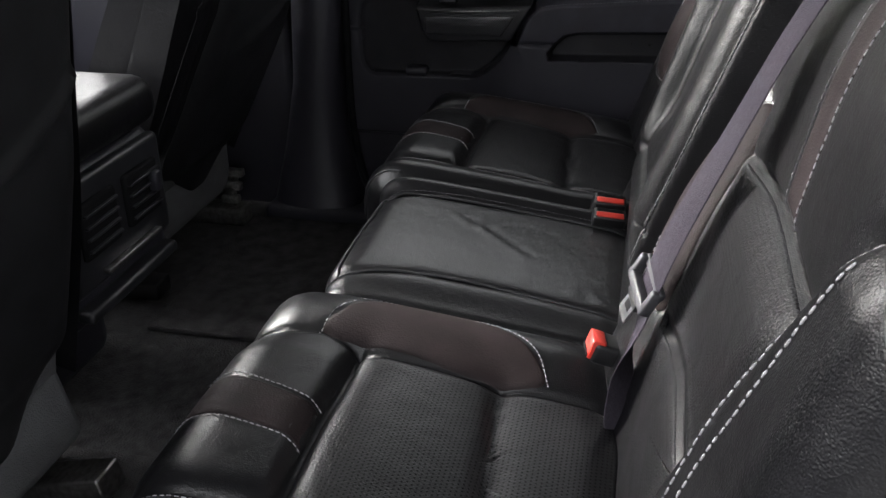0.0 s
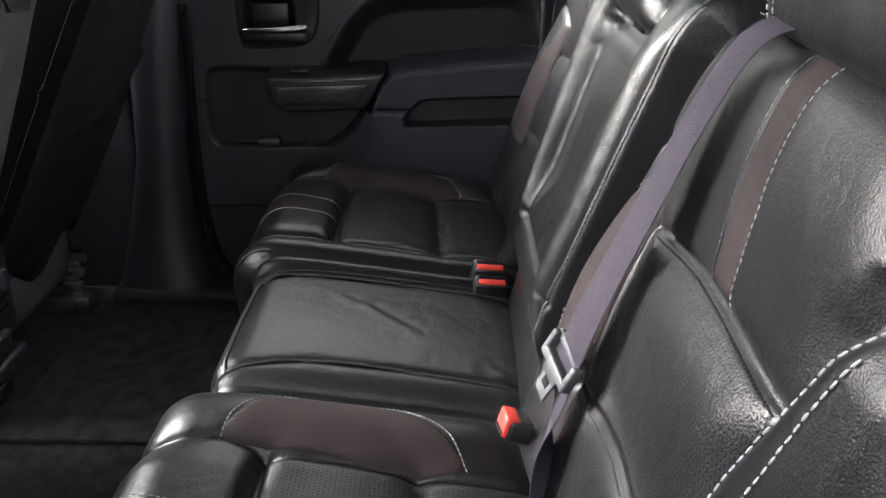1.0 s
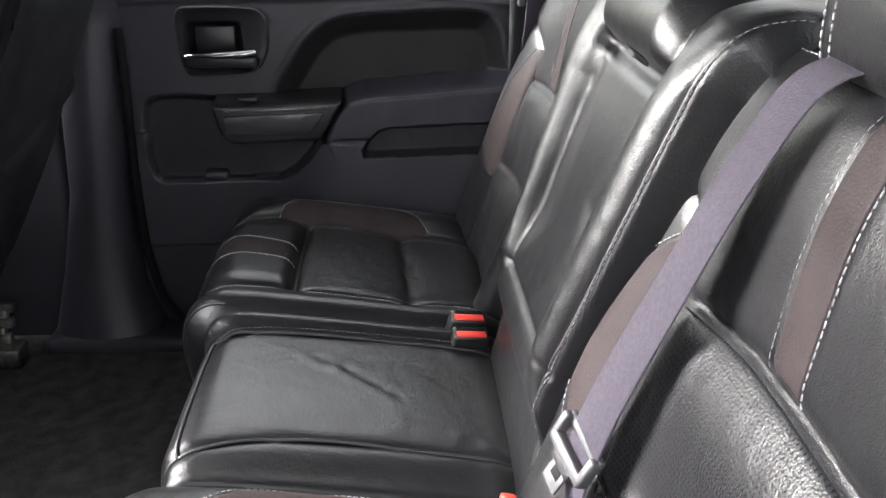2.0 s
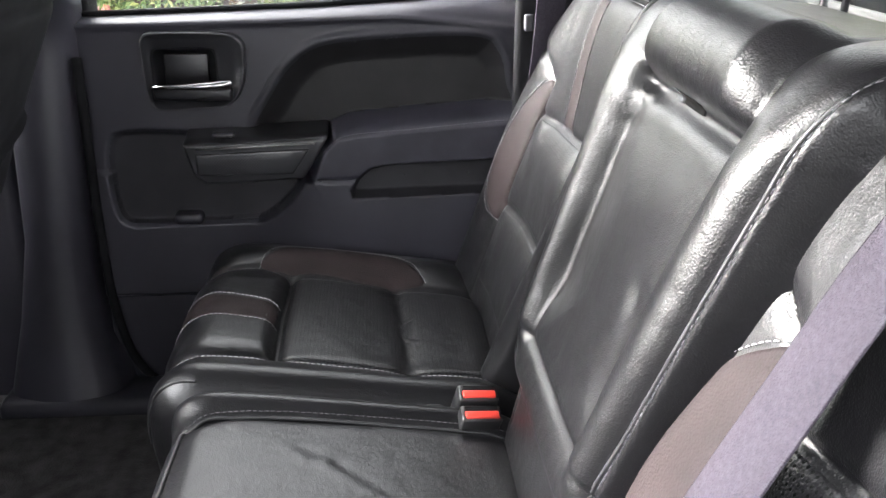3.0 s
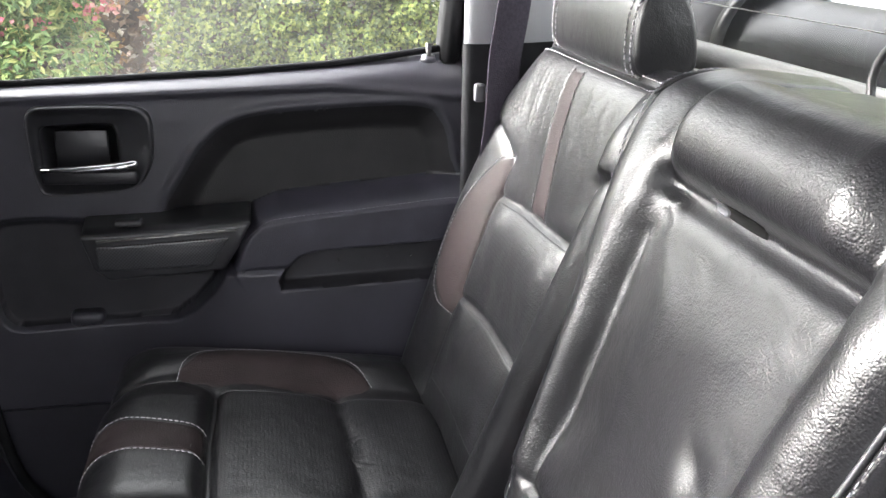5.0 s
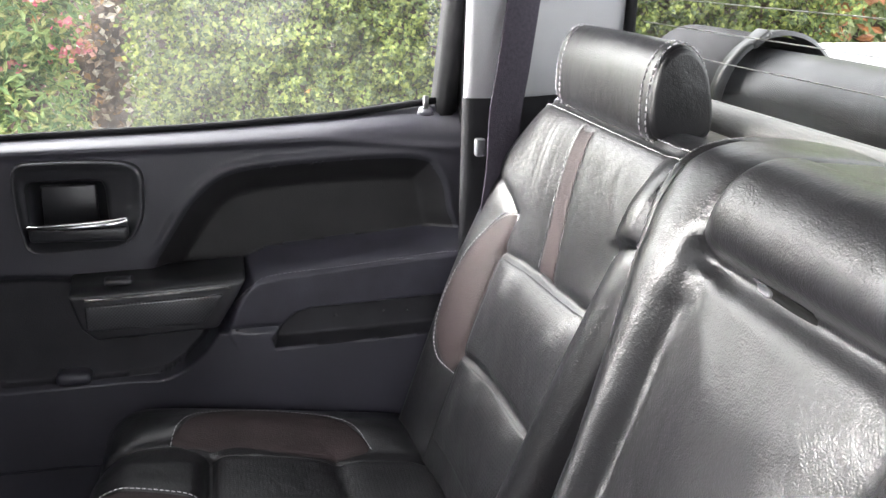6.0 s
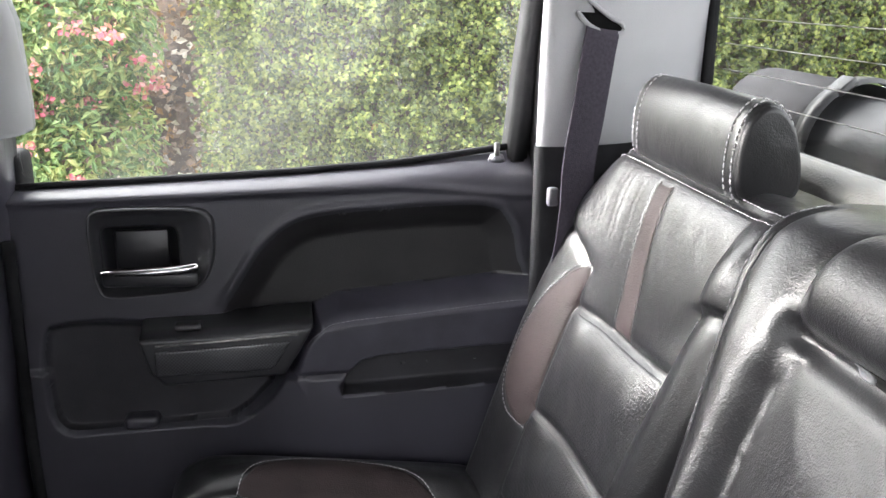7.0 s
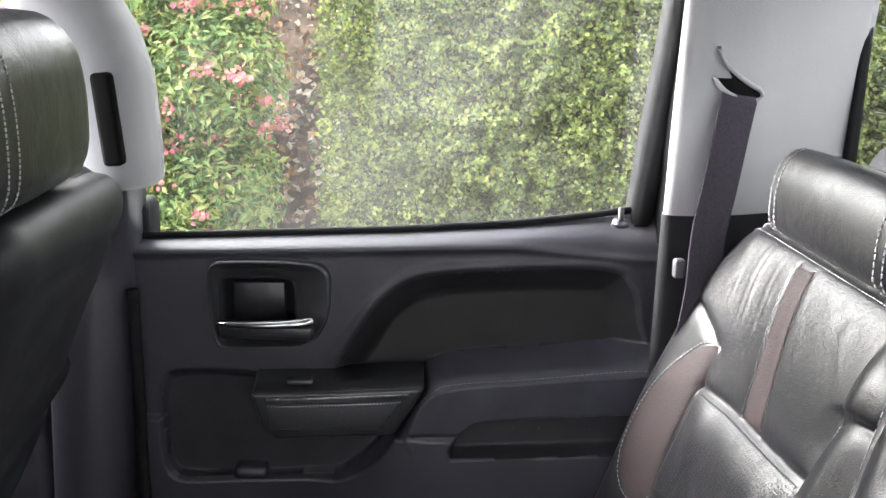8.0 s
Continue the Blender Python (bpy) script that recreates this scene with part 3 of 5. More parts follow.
def centre_back():
    far_welt = [(0.146, 0.4), (0.143, 0.505), (0.137, 0.612), (0.161, 0.762), (0.165, 0.84), (0.16, 0.9)]
    near_welt = [(-0.155, 0.42), (-0.16, 0.5), (-0.174, 0.574), (-0.213, 0.766), (-0.231, 0.841), (-0.235, 0.9)]
    left = [(0.09, 0.519), (0.1, 0.53), (0.1, 0.56), (0.095, 0.7), (0.09, 0.74), (0.08, 0.765), (0.06, 0.775)]
    right = [(-0.105, 0.519), (-0.116, 0.53), (-0.118, 0.6), (-0.13, 0.69), (-0.142, 0.745), (-0.146, 0.765), (-0.14, 0.776)]
    panel = np.vstack([left, right[::-1]])
    far_edge = lambda v: np.interp(v, [0.36, 0.505, 0.612, 0.762, 0.84], [0.148, 0.144, 0.143, 0.163, 0.168])
    near_edge = lambda v: np.interp(v, [0.4, 0.5, 0.574, 0.766, 0.841], [-0.156, -0.162, -0.176, -0.215, -0.233])
    far_in = lambda v: np.interp(v, [0.4, 0.56, 0.7, 0.76, 0.82, 0.87], [0.1, 0.1, 0.094, 0.091, 0.09, 0.08])
    near_in = lambda v: np.interp(v, [0.42, 0.54, 0.6, 0.7, 0.765, 0.82], [-0.108, -0.112, -0.116, -0.13, -0.15, -0.162])

    def relief(u, v):
        d = inside(u, v, panel)
        # the armrest's flat pad, sunk between two padded rolls
        h = -0.013 * step(d, -0.024, 0.01) * step(v, 0.515, 0.6) + 0.006 * step(d, 0.0, 0.08) - 0.0015 * crease(d, 0.003)
        for a, b, top in ((far_in(v), far_edge(v), 0.013 * step(v, 0.49, 0.53)), (near_in(v), near_edge(v), 0.013 * step(v, 0.47, 0.53))):
            t = np.clip((u - a) / (b - a), 0, 1)
            h = h + top * np.sin(math.pi * t) * (1 - 0.8 * step(v, 0.76, 0.84))
        h = h + 0.006 * np.sin(math.pi * np.clip((v - 0.47) / 0.048, 0, 1)) * step(u - near_edge(v), 0.02, 0.08) * step(far_edge(v) - u, 0, 0.05) - 0.004 * crease(v - 0.52, 0.003) - 0.02 * (1 - step(v, 0.44, 0.485))
        # the padded roll along the top
        ends = np.minimum(far_in(v) - u, u - near_in(v))
        h = h - 0.018 * bell(v - 0.785, 0.011) * step(ends, -0.012, 0.012) - 0.005 * crease(ends - 0.002, 0.004) * step(v, 0.775, 0.8)
        t = np.clip((v - 0.787) / 0.1, 0, 1)
        h = h + 0.021 * np.sin(math.pi * t) ** 0.8 * step(ends, -0.004, 0.036)
        h = h - 0.006 * crease(near_line(u, v, far_welt), 0.005) - 0.006 * crease(near_line(u, v, near_welt), 0.005)
        # a worn dimple and soft creases in the pad
        h = h - 0.0025 * bell(np.hypot(u + 0.079, v - 0.645), 0.012) + 0.0012 * bell(np.hypot(u + 0.073, v - 0.615), 0.018)
        h = h + 0.0012 * bell(near_line(u, v, [(-0.03, 0.56), (-0.06, 0.6), (-0.075, 0.6)]), 0.01) - 0.001 * bell(near_line(u, v, [(-0.02, 0.53), (-0.05, 0.565), (-0.09, 0.57)]), 0.012)
        # the padding ends at slanting seams on both sides
        h = h - 0.04 * step(near_edge(v) - 0.004 - u, 0.0, 0.02)
        h = h - 0.04 * step(u - far_edge(v) - 0.002, 0.0, 0.035)
        return h

    skin = Skin([(0.098, 0.36), (0.088, 0.42), (0.066, 0.505), (0.033, 0.61), (-0.0165, 0.765), (-0.034, 0.815), (-0.058, 0.846), (-0.095, 0.858), (-0.14, 0.856), (-0.172, 0.852)], 0.36, 0.95, -0.262, 0.198, relief, 0.02, 0.03)
    skin.flip = -1.0
    top = thing("rear_seat", "black leather middle seat back with a fold-down armrest", "car seat", group="rear bench backs")
    skin.mesh("cover", LEATHER, top, 0.0032)
    for w in (far_welt[:5], near_welt[:5]):
        solid("piping", *skin.cord(w, 0.0022, 0.0015), PIPING, top)
    sew = skin.stitches([(x + 0.006, y) for x, y in far_welt[1:]], r=0.00045) + skin.stitches([(x - 0.007, y) for x, y in near_welt], r=0.00045)
    tagged(solid("stitching", *join(sew), DARK_THREAD, top), "dark sewing thread", kind="stuff")
    # the pull strap below the padded head
    # the strap shares the near-black of the belt openings
    for name, u0, u1, v0, v1, mat, lift, label in (("pull_strap", -0.035, 0.014, 0.7815, 0.79, SHADE_BLACK, 0.002, "black webbing pull strap"), ("strap_tip", 0.012, 0.03, 0.781, 0.7895, LATCH, 0.0032, "pale plastic strap end")):
        e = 0.003
        loop = smooth_line([(u0 + e, v0), (u1 - e, v0), (u1, v0 + e), (u1, v1 - e), (u1 - e, v1), (u0 + e, v1), (u0, v1 - e), (u0, v0 + e)], 60, True)
        skin.insert(name, None, mat, top, label, lift, closed=loop, rings=(1, 0.97, 0.9, 0.6, 0.3))


centre_back()


def headrest(cx, label, flip):
    """A padded roll across the seat's top, with sewn end caps."""
    top = thing("headrest", label, "headrest", group="rear headrests")
    n, half = 40, 0.128
    prof = smooth_line([(-0.088, 0.832), (-0.083, 0.866), (-0.088, 0.898), (-0.102, 0.918), (-0.12, 0.92), (-0.138, 0.902), (-0.149, 0.866), (-0.148, 0.832), (-0.118, 0.826)], n, True)
    c = prof.mean(0)
    xs = [-half, -half + 0.001, -half + 0.004, -half + 0.009, -half + 0.016, -half + 0.03]
    ss = [0.9, 0.95, 0.975, 0.99, 0.985, 1.0]
    xs = xs + [-0.05, 0, 0.05] + [-x for x in xs[::-1]]
    ss = ss + [1.01, 1.012, 1.01] + ss[::-1]
    verts, faces = [], []
    for x, s in zip(xs, ss):
        q = c + (prof - c) * s
        verts += [(cx + x, y, z) for y, z in q]
    for i in range(len(xs) - 1):
        for k in range(n):
            j = (k + 1) % n
            faces.append((i * n + k, i * n + j, (i + 1) * n + j, (i + 1) * n + k))
    solid("padding", verts, faces, LEATHER, top)
    for side in (-1, 1):
        v, f = [], []
        rings = (0.93, 0.9, 0.8, 0.6, 0.3)
        for r in rings:
            q = c + (prof - c) * r
            v += [(cx + side * (half + (0.004 if r < 0.92 else -0.002) + 0.004 * (1 - r)), y, z) for y, z in q]
        v.append((cx + side * (half + 0.008), *c))
        for i in range(len(rings) - 1):
            for k in range(n):
                f.append((i * n + k, i * n + (k + 1) % n, (i + 1) * n + (k + 1) % n, (i + 1) * n + k))
        f += [((len(rings) - 1) * n + k, (len(rings) - 1) * n + (k + 1) % n, len(rings) * n) for k in range(n)]
        solid("end_cap", v, f if side > 0 else [g[::-1] for g in f], LEATHER, top)
    sew = []
    for x, s in ((-half + 0.004, 1.0), (-half + 0.018, 1.01), (half - 0.004, 1.0), (half - 0.018, 1.01)):
        q = c + (prof - c) * s
        loop = np.array([(cx + x, y, z) for y, z in smooth_line(q, 600, True)])
        d = np.r_[0, np.cumsum(np.linalg.norm(np.diff(loop, axis=0), axis=1))]
        w = 0.0
        while w < d[-1] - 0.006:
            t = w + 0.005 * np.array([0, 0.2, 0.8, 1])
            sew.append(tube(np.stack([np.interp(t, d, loop[:, k]) for k in range(3)], 1), [0.0003, 0.0008, 0.0008, 0.0003], 5))
            w += 0.0068
    tagged(solid("stitching", *join(sew), THREAD, top), "pale grey sewing thread", kind="stuff")
    for x in (-0.05, 0.05):
        solid("post", *tube([(cx + x, -0.13, 0.845), (cx + x, -0.133, 0.815)], 0.006, 10), CHROME, top)


headrest(0.428, "black leather headrest with white stitching on the far seat", 1)
headrest(-0.43, "black leather headrest with white stitching on the near seat", 1)

# ---- far door ----
DOOR_X = 0.756
RECESS = [(0.417, 0.572), (0.38, 0.635), (0.347, 0.68), (0.293, 0.713), (0.17, 0.724), (0.044, 0.724), (0.012, 0.7), (0.0, 0.657), (0.004, 0.56), (0.3, 0.54), (0.412, 0.55)]
ARM = [(0.3, 0.44), (0.328, 0.497), (0.305, 0.56), (0.287, 0.586), (0.253, 0.6), (0.15, 0.609), (0.038, 0.617), (-0.06, 0.622), (-0.06, 0.44)]
LIP = [(0.7, 0.512), (0.66, 0.512), (0.647, 0.508), (0.645, 0.46), (0.642, 0.442), (0.637, 0.43), (0.629, 0.422), (0.616, 0.418), (0.415, 0.423), (0.4, 0.428), (0.378, 0.443), (0.35, 0.472), (0.33, 0.503), (-0.06, 0.505), (-0.06, 0.0), (0.7, 0.0)]
POUCH = [(0.257, 0.488), (0.253, 0.473), (0.16, 0.476), (-0.06, 0.482), (-0.06, 0.541), (0.052, 0.536), (0.2, 0.53), (0.225, 0.524), (0.245, 0.506)]
SLEEVE = [(0.645, 0.56), (0.652, 0.47), (0.637, 0.418), (0.42, 0.418), (0.375, 0.436), (0.325, 0.5), (0.33, 0.55), (0.52, 0.575), (0.61, 0.578)]
HANDLE_HOLE = [(0.567, 0.712), (0.459, 0.712), (0.459, 0.628), (0.567, 0.628)]
SLEEVE = smooth_line(SLEEVE, 60, True)
RECESS = smooth_line(RECESS, 70, True)


def sill_line(y):
    return np.interp(y, [-0.02, 0.019, 0.09, 0.164, 0.321, 0.658, 0.69], [0.8, 0.797, 0.788, 0.779, 0.769, 0.757, 0.756])


def door_depth(y, z):
    """How far the door's lining stands off its plane, towards the cabin."""
    d = -0.022 * step(inside(y, z, RECESS), -0.003, 0.04)
    d = d + 0.004 * bell(inside(y, z, RECESS) + 0.006, 0.007) * step(z, 0.58, 0.62)
    d = d - 0.012 * step(inside(y, z, SLEEVE), -0.004, 0.012)
    arm = inside(y, z, ARM)
    soft = np.interp(y, [0.25, 0.3], [0.026, 0.014])
    round_top = 0.056 * np.sin(math.pi / 2 * np.clip(arm / soft, 0, 1))
    d = np.where(arm > 0, np.maximum(d, round_top + d * (1 - np.clip(arm / soft, 0, 1))), d)
    low = inside(y, z, LIP)
    proud = (0.058 - 0.05 * step(y, 0.28, 0.46)) * np.interp(z, [0.1, 0.3, 0.5], [0.8, 0.95, 1.0])
    d = np.where(low > -0.004, np.maximum(d, proud * step(low, -0.003, 0.005)), d)
    d = d - 0.0035 * bell(z - np.interp(y, [-0.06, 0.33], [0.507, 0.505]), 0.003) * step(0.335 - y, 0, 0.01)
    w = step(inside(y, z, POUCH), -0.001, 0.008)
    d = d * (1 - w) + 0.028 * w
    d = d - 0.014 * step(0.29 - z, -0.004, 0.006) * step(y, 0.38, 0.4)
    d = d - 0.07 * step(inside(y, z, HANDLE_HOLE), -0.002, 0.002)
    top = sill_line(y)
    crease = np.interp(y, [-0.02, 0.0, 0.17, 0.395, 0.69], [0.735, 0.735, 0.752, 0.747, 0.741])
    d = d + 0.004 * bell(z - crease - 0.002, 0.006)
    t = np.clip((z - crease) / np.maximum(top - crease, 0.006), 0, 1)
    return d - 0.046 * t**2.6


def far_door():
    top = tagged(new("door_1"), "black grained plastic rear door lining with a window", "door", "", "structure")
    ys = np.arange(-0.03, 0.681, 0.0022)
    s = np.linspace(0, 1, 300)
    yy, ss = np.meshgrid(ys, s, indexing="ij")
    zz = 0.09 + ss * (sill_line(yy) - 0.09)
    pad = lambda y, z: np.minimum(inside(y, z, RECESS) - 0.002, -inside(y, z, ARM))
    arm = lambda y, z: np.minimum(inside(y, z, ARM), -inside(y, z, LIP) - 0.002)
    pocket = lambda y, z: np.minimum(inside(y, z, SLEEVE) - 0.003, -inside(y, z, LIP) - 0.002)
    # pull the grid onto the edges where the covers change
    for edge in (lambda y, z: np.where(inside(y, z, ARM) < -0.002, inside(y, z, RECESS) - 0.002, 1.0), lambda y, z: -inside(y, z, LIP) - 0.002):
        e = edge(yy, zz)
        gy, gz = (edge(yy + 5e-4, zz) - edge(yy - 5e-4, zz)) / 1e-3, (edge(yy, zz + 5e-4) - edge(yy, zz - 5e-4)) / 1e-3
        near = (np.abs(e) < 0.0013) & (yy > ys[0] + 0.004) & (ss > 0.02) & (ss < 0.95)
        yy, zz = np.where(near, yy - e * gy, yy), np.where(near, zz - e * gz, zz)
    p = np.stack([DOOR_X - door_depth(yy, zz), yy, zz], -1)
    edge = p[-1:].copy()
    edge[..., 0] = 0.836
    p = np.concatenate([p, edge])
    nu, nv = p.shape[:2]
    i = np.arange(nu * nv).reshape(nu, nv)
    f = np.stack([i[:-1, :-1], i[1:, :-1], i[1:, 1:], i[:-1, 1:]], -1).reshape(-1, 4)[:, ::-1]
    p = p.reshape(-1, 3)
    mid = p[f].mean(1)
    in_pad, in_arm = pad(mid[:, 1], mid[:, 2]) > 0, arm(mid[:, 1], mid[:, 2]) > 0
    in_pouch = inside(mid[:, 1], mid[:, 2], POUCH) > 0
    in_pad, in_arm = in_pad & ~in_pouch, in_arm & ~in_pouch
    in_pocket = (pocket(mid[:, 1], mid[:, 2]) > 0) & ~in_pad & ~in_arm
    for name, pick, mat, label in (("lining", ~(in_pad | in_arm | in_pocket | in_pouch), DOOR_PLASTIC, ""), ("pull_pouch", in_pouch, POUCH_PLASTIC, "recessed dark pouch"), ("door_pocket", in_pocket, POCKET_SHADE, "shallow door pocket with its shade in the colour"), ("recess_pad", in_pad, PAD_VINYL, "dark padded vinyl recess"), ("armrest", in_arm & ~in_pad, ARM_VINYL, "blue-black vinyl armrest with a sewn seam")):
        used, k = np.unique(f[pick], return_inverse=True)
        solid(name, p[used], k.reshape(-1, 4), mat, top, label)
    part("door_shell", block((0.83, -0.03, 0.0), (0.87, 0.69, 0.74), 0.01), WHITE_PAINT, top)
    # handle surround
    out = smooth_line([(0.573, 0.728), (0.54, 0.736), (0.447, 0.734), (0.418, 0.722), (0.414, 0.69), (0.42, 0.65), (0.444, 0.62), (0.5, 0.614), (0.557, 0.613), (0.571, 0.63), (0.576, 0.68)], 90, True)
    hole = smooth_line([(0.56, 0.703), (0.53, 0.706), (0.48, 0.706), (0.466, 0.7), (0.464, 0.67), (0.464, 0.645), (0.472, 0.636), (0.51, 0.634), (0.552, 0.633), (0.56, 0.64), (0.562, 0.67)], 90, True)
    c = np.array([0.51, 0.67])

    def by_angle(line):
        a = np.arctan2(line[:, 1] - c[1], line[:, 0] - c[0])
        k = np.argsort(a)
        w = np.linspace(-math.pi, math.pi, 120, endpoint=False)
        r = np.hypot(*(line - c).T)[k]
        rr = np.interp(w, np.r_[a[k] - 2 * math.pi, a[k], a[k] + 2 * math.pi], np.r_[r, r, r])
        return np.stack([c[0] + rr * np.cos(w), c[1] + rr * np.sin(w)], 1)

    o, h = by_angle(out), by_angle(hole)
    rings = [(o, -0.002), (c + (o - c) * 0.992, 0.009), (c + (o - c) * 0.972, 0.0145), (c + (o - c) * 0.945, 0.0145), (c + (o - c) * 0.91, 0.011), (o * 0.5 + h * 0.5, 0.004), (o * 0.18 + h * 0.82, 0.001), (o * 0.06 + h * 0.94, -0.001), (h, -0.008), (c + (h - c) * 0.985, -0.05), (c + (h - c) * 0.02, -0.052)]
    v = np.vstack([np.stack([np.full(120, DOOR_X - d), q[:, 0], q[:, 1]], 1) for q, d in rings])
    f = [(k * 120 + j, k * 120 + (j + 1) % 120, (k + 1) * 120 + (j + 1) % 120, (k + 1) * 120 + j) for k in range(len(rings) - 1) for j in range(120)]
    surround = solid("handle_surround", v, f, GLOSS_PLASTIC, top, "satin black handle surround")
    part("handle_plate", block((0.782, 0.478, 0.642), (0.79, 0.549, 0.697), 0.003), GLOSS_PLASTIC, top)
    bar = smooth_line([(0.742, 0.563, 0.651), (0.731, 0.535, 0.6525), (0.725, 0.49, 0.6545), (0.724, 0.455, 0.657), (0.731, 0.436, 0.659)], 30)
    vv, ff = tube(bar, np.r_[0.004, np.linspace(0.006, 0.0085, 28), 0.006], 12, 0.8)
    solid("handle", vv, ff, CHROME, top, "chrome door handle")
    bm = block((0.727, 0.437, 0.63), (0.75, 0.562, 0.651), 0.006, 3)
    for w in bm.verts:
        w.co.x += 0.012 * step(w.co.y, 0.45, 0.57)
    part("handle_body", bm, GLOSS_PLASTIC, top, "satin black handle body")
    # pull block with a patterned front and a window switch
    bm = bmesh.new()
    shape = [(0.517, 0.568), (0.4, 0.57), (0.288, 0.576), (0.309, 0.54), (0.329, 0.509), (0.41, 0.505), (0.485, 0.502), (0.504, 0.52)]
    lo = [bm.verts.new((0.765, y, z + 0.014 * (z > 0.56))) for y, z in shape]
    hi = [bm.verts.new((0.7, y, z)) for y, z in shape]
    bm.faces.new(hi)
    bm.faces.new(lo[::-1])
    for k in range(len(shape)):
        j = (k + 1) % len(shape)
        bm.faces.new((lo[k], lo[j], hi[j], hi[k]))
    bmesh.ops.recalc_face_normals(bm, faces=bm.faces)
    front = [e for e in bm.edges if sum(w in hi for w in e.verts) >= 1]
    bmesh.ops.bevel(bm, geom=front, offset=0.006, segments=3, profile=0.6, affect="EDGES")
    part("pull_handle", bm, GLOSS_PLASTIC, top, "black door pull")
    bm = block((0.6975, 0.33, 0.517), (0.7045, 0.497, 0.556), 0.004, 2)
    for w in bm.verts:
        w.co.y -= 0.03 * (w.co.z - 0.54) / 0.04 * step(0.42 - w.co.y, 0, 0.1)
        w.co.z += 0.012 * (0.4 - w.co.y) / 0.2 * (w.co.z > 0.54) * 0.6
    part("trim_insert", bm, CARBON, top, "carbon-look patterned trim strip")
    # thin bright bar in place of the highlight on the upper edge
    solid("trim_edge", *tube([(0.6985, 0.495, 0.5605), (0.6975, 0.42, 0.5635), (0.6985, 0.31, 0.568)], 0.0016, 8), STEEL, top, "bright trim edge")
    part("window_switch", block((0.712, 0.436, 0.574), (0.734, 0.472, 0.583), 0.004, 3), GLOSS_PLASTIC, top, "window switch")
    seam = smooth_line([(0.327, 0.505), (0.305, 0.54), (0.285, 0.563), (0.255, 0.578), (0.15, 0.587), (0.03, 0.597), (-0.03, 0.6)], 300)
    p = np.stack([DOOR_X - door_depth(seam[:, 0], seam[:, 1]) - 0.0006, seam[:, 0], seam[:, 1]], 1)
    d = np.r_[0, np.cumsum(np.linalg.norm(np.diff(p, axis=0), axis=1))]
    sew, w = [], 0.0
    while w + 0.005 < d[-1]:
        t = w + 0.0045 * np.array([0, 0.3, 0.7, 1])
        sew.append(tube(np.stack([np.interp(t, d, p[:, k]) for k in range(3)], 1), 0.0004, 5))
        w += 0.0065
    tagged(solid("stitching", *join(sew), DARK_THREAD, top), "dark sewing thread", kind="stuff")
    # lock pin and cup ledge
    solid("lock_pin", *tube([(0.745, 0.034, 0.785), (0.745, 0.034, 0.812)], 0.0038, 10), BUCKLE, top)
    solid("pin_collar", *tube([(0.748, 0.034, 0.787), (0.747, 0.034, 0.795)], [0.012, 0.009], 16), DOOR_PLASTIC, top)
    part("cup_ledge", block((0.745, 0.505, 0.418), (0.785, 0.552, 0.438), 0.008, 3), DOOR_PLASTIC, top)
    # window frame: rear upright, upper rail and seals
    lean = lambda z: 0.80 - 0.12 * (z - 0.77)

    def upright(name, pts, half, mat, depth=0.03):
        v, f = [], []
        for y, z in pts:
            x = lean(z)
            v += [(x - depth, y - half, z), (x - depth, y + half, z), (x + depth, y + half, z), (x + depth, y - half, z)]
        for k in range(len(pts) - 1):
            for a in range(4):
                b = (a + 1) % 4
                f.append((k * 4 + a, k * 4 + b, k * 4 + 4 + b, k * 4 + 4 + a))
        f += [(0, 1, 2, 3), tuple(len(v) - 4 + a for a in (3, 2, 1, 0))]
        bm = bmesh.new()
        vs = [bm.verts.new(q) for q in v]
        for g in f:
            bm.faces.new([vs[q] for q in g])
        bmesh.ops.recalc_face_normals(bm, faces=bm.faces)
        bmesh.ops.bevel(bm, geom=bm.edges[:], offset=0.004, segments=2, affect="EDGES")
        return part(name, bm, mat, top)

    upright("window_frame", [(-0.002, 0.78), (-0.012, 0.92), (-0.02, 1.0), (-0.035, 1.2)], 0.013, RUBBER)
    upright("window_seal", [(-0.03, 0.2), (-0.032, 0.78), (-0.03, 0.92), (-0.034, 1.0), (-0.05, 1.2)], 0.011, RUBBER, 0.045)
    upright("window_frame", [(0.69, 0.74), (0.69, 1.2)], 0.013, RUBBER)
    v = [(lean(z), y, z) for y, z in ((0.69, 0.74), (0.012, 0.79), (-0.03, 1.2), (0.69, 1.2))]
    pane = solid("pane", v, [(3, 2, 1, 0)], GLASS, top, "window pane with smudges and painted sky haze", smooth=False)
    pane.visible_shadow = False
    line = [(0.79, y, sill_line(y) + 0.001) for y in np.linspace(0.01, 0.68, 40)]
    solid("sill_seal", *tube(line, 0.005, 8), RUBBER, top)


def carbon():
    m = material("carbon_pattern", (0.03, 0.03, 0.034), 0.3, coat=0.6)
    n, l = m.node_tree.nodes, m.node_tree.links
    co, chk = n.new("ShaderNodeTexCoord"), n.new("ShaderNodeTexChecker")
    chk.inputs["Scale"].default_value = 420
    chk.inputs["Color1"].default_value, chk.inputs["Color2"].default_value = (0.05, 0.05, 0.055, 1), (0.014, 0.014, 0.016, 1)
    l.new(co.outputs["Object"], chk.inputs["Vector"])
    l.new(chk.outputs["Color"], n["Principled BSDF"].inputs["Base Color"])
    return m


CARBON = carbon()
far_door()

# ---- cab shell ----


def slab(name, lo, hi, mat, label, category, r=0.004, parent=None, turn=None):
    ob = part(name, block(lo, hi, r, 2, turn), mat, parent)
    return tagged(ob, label, category, "", "structure") if parent is None else ob


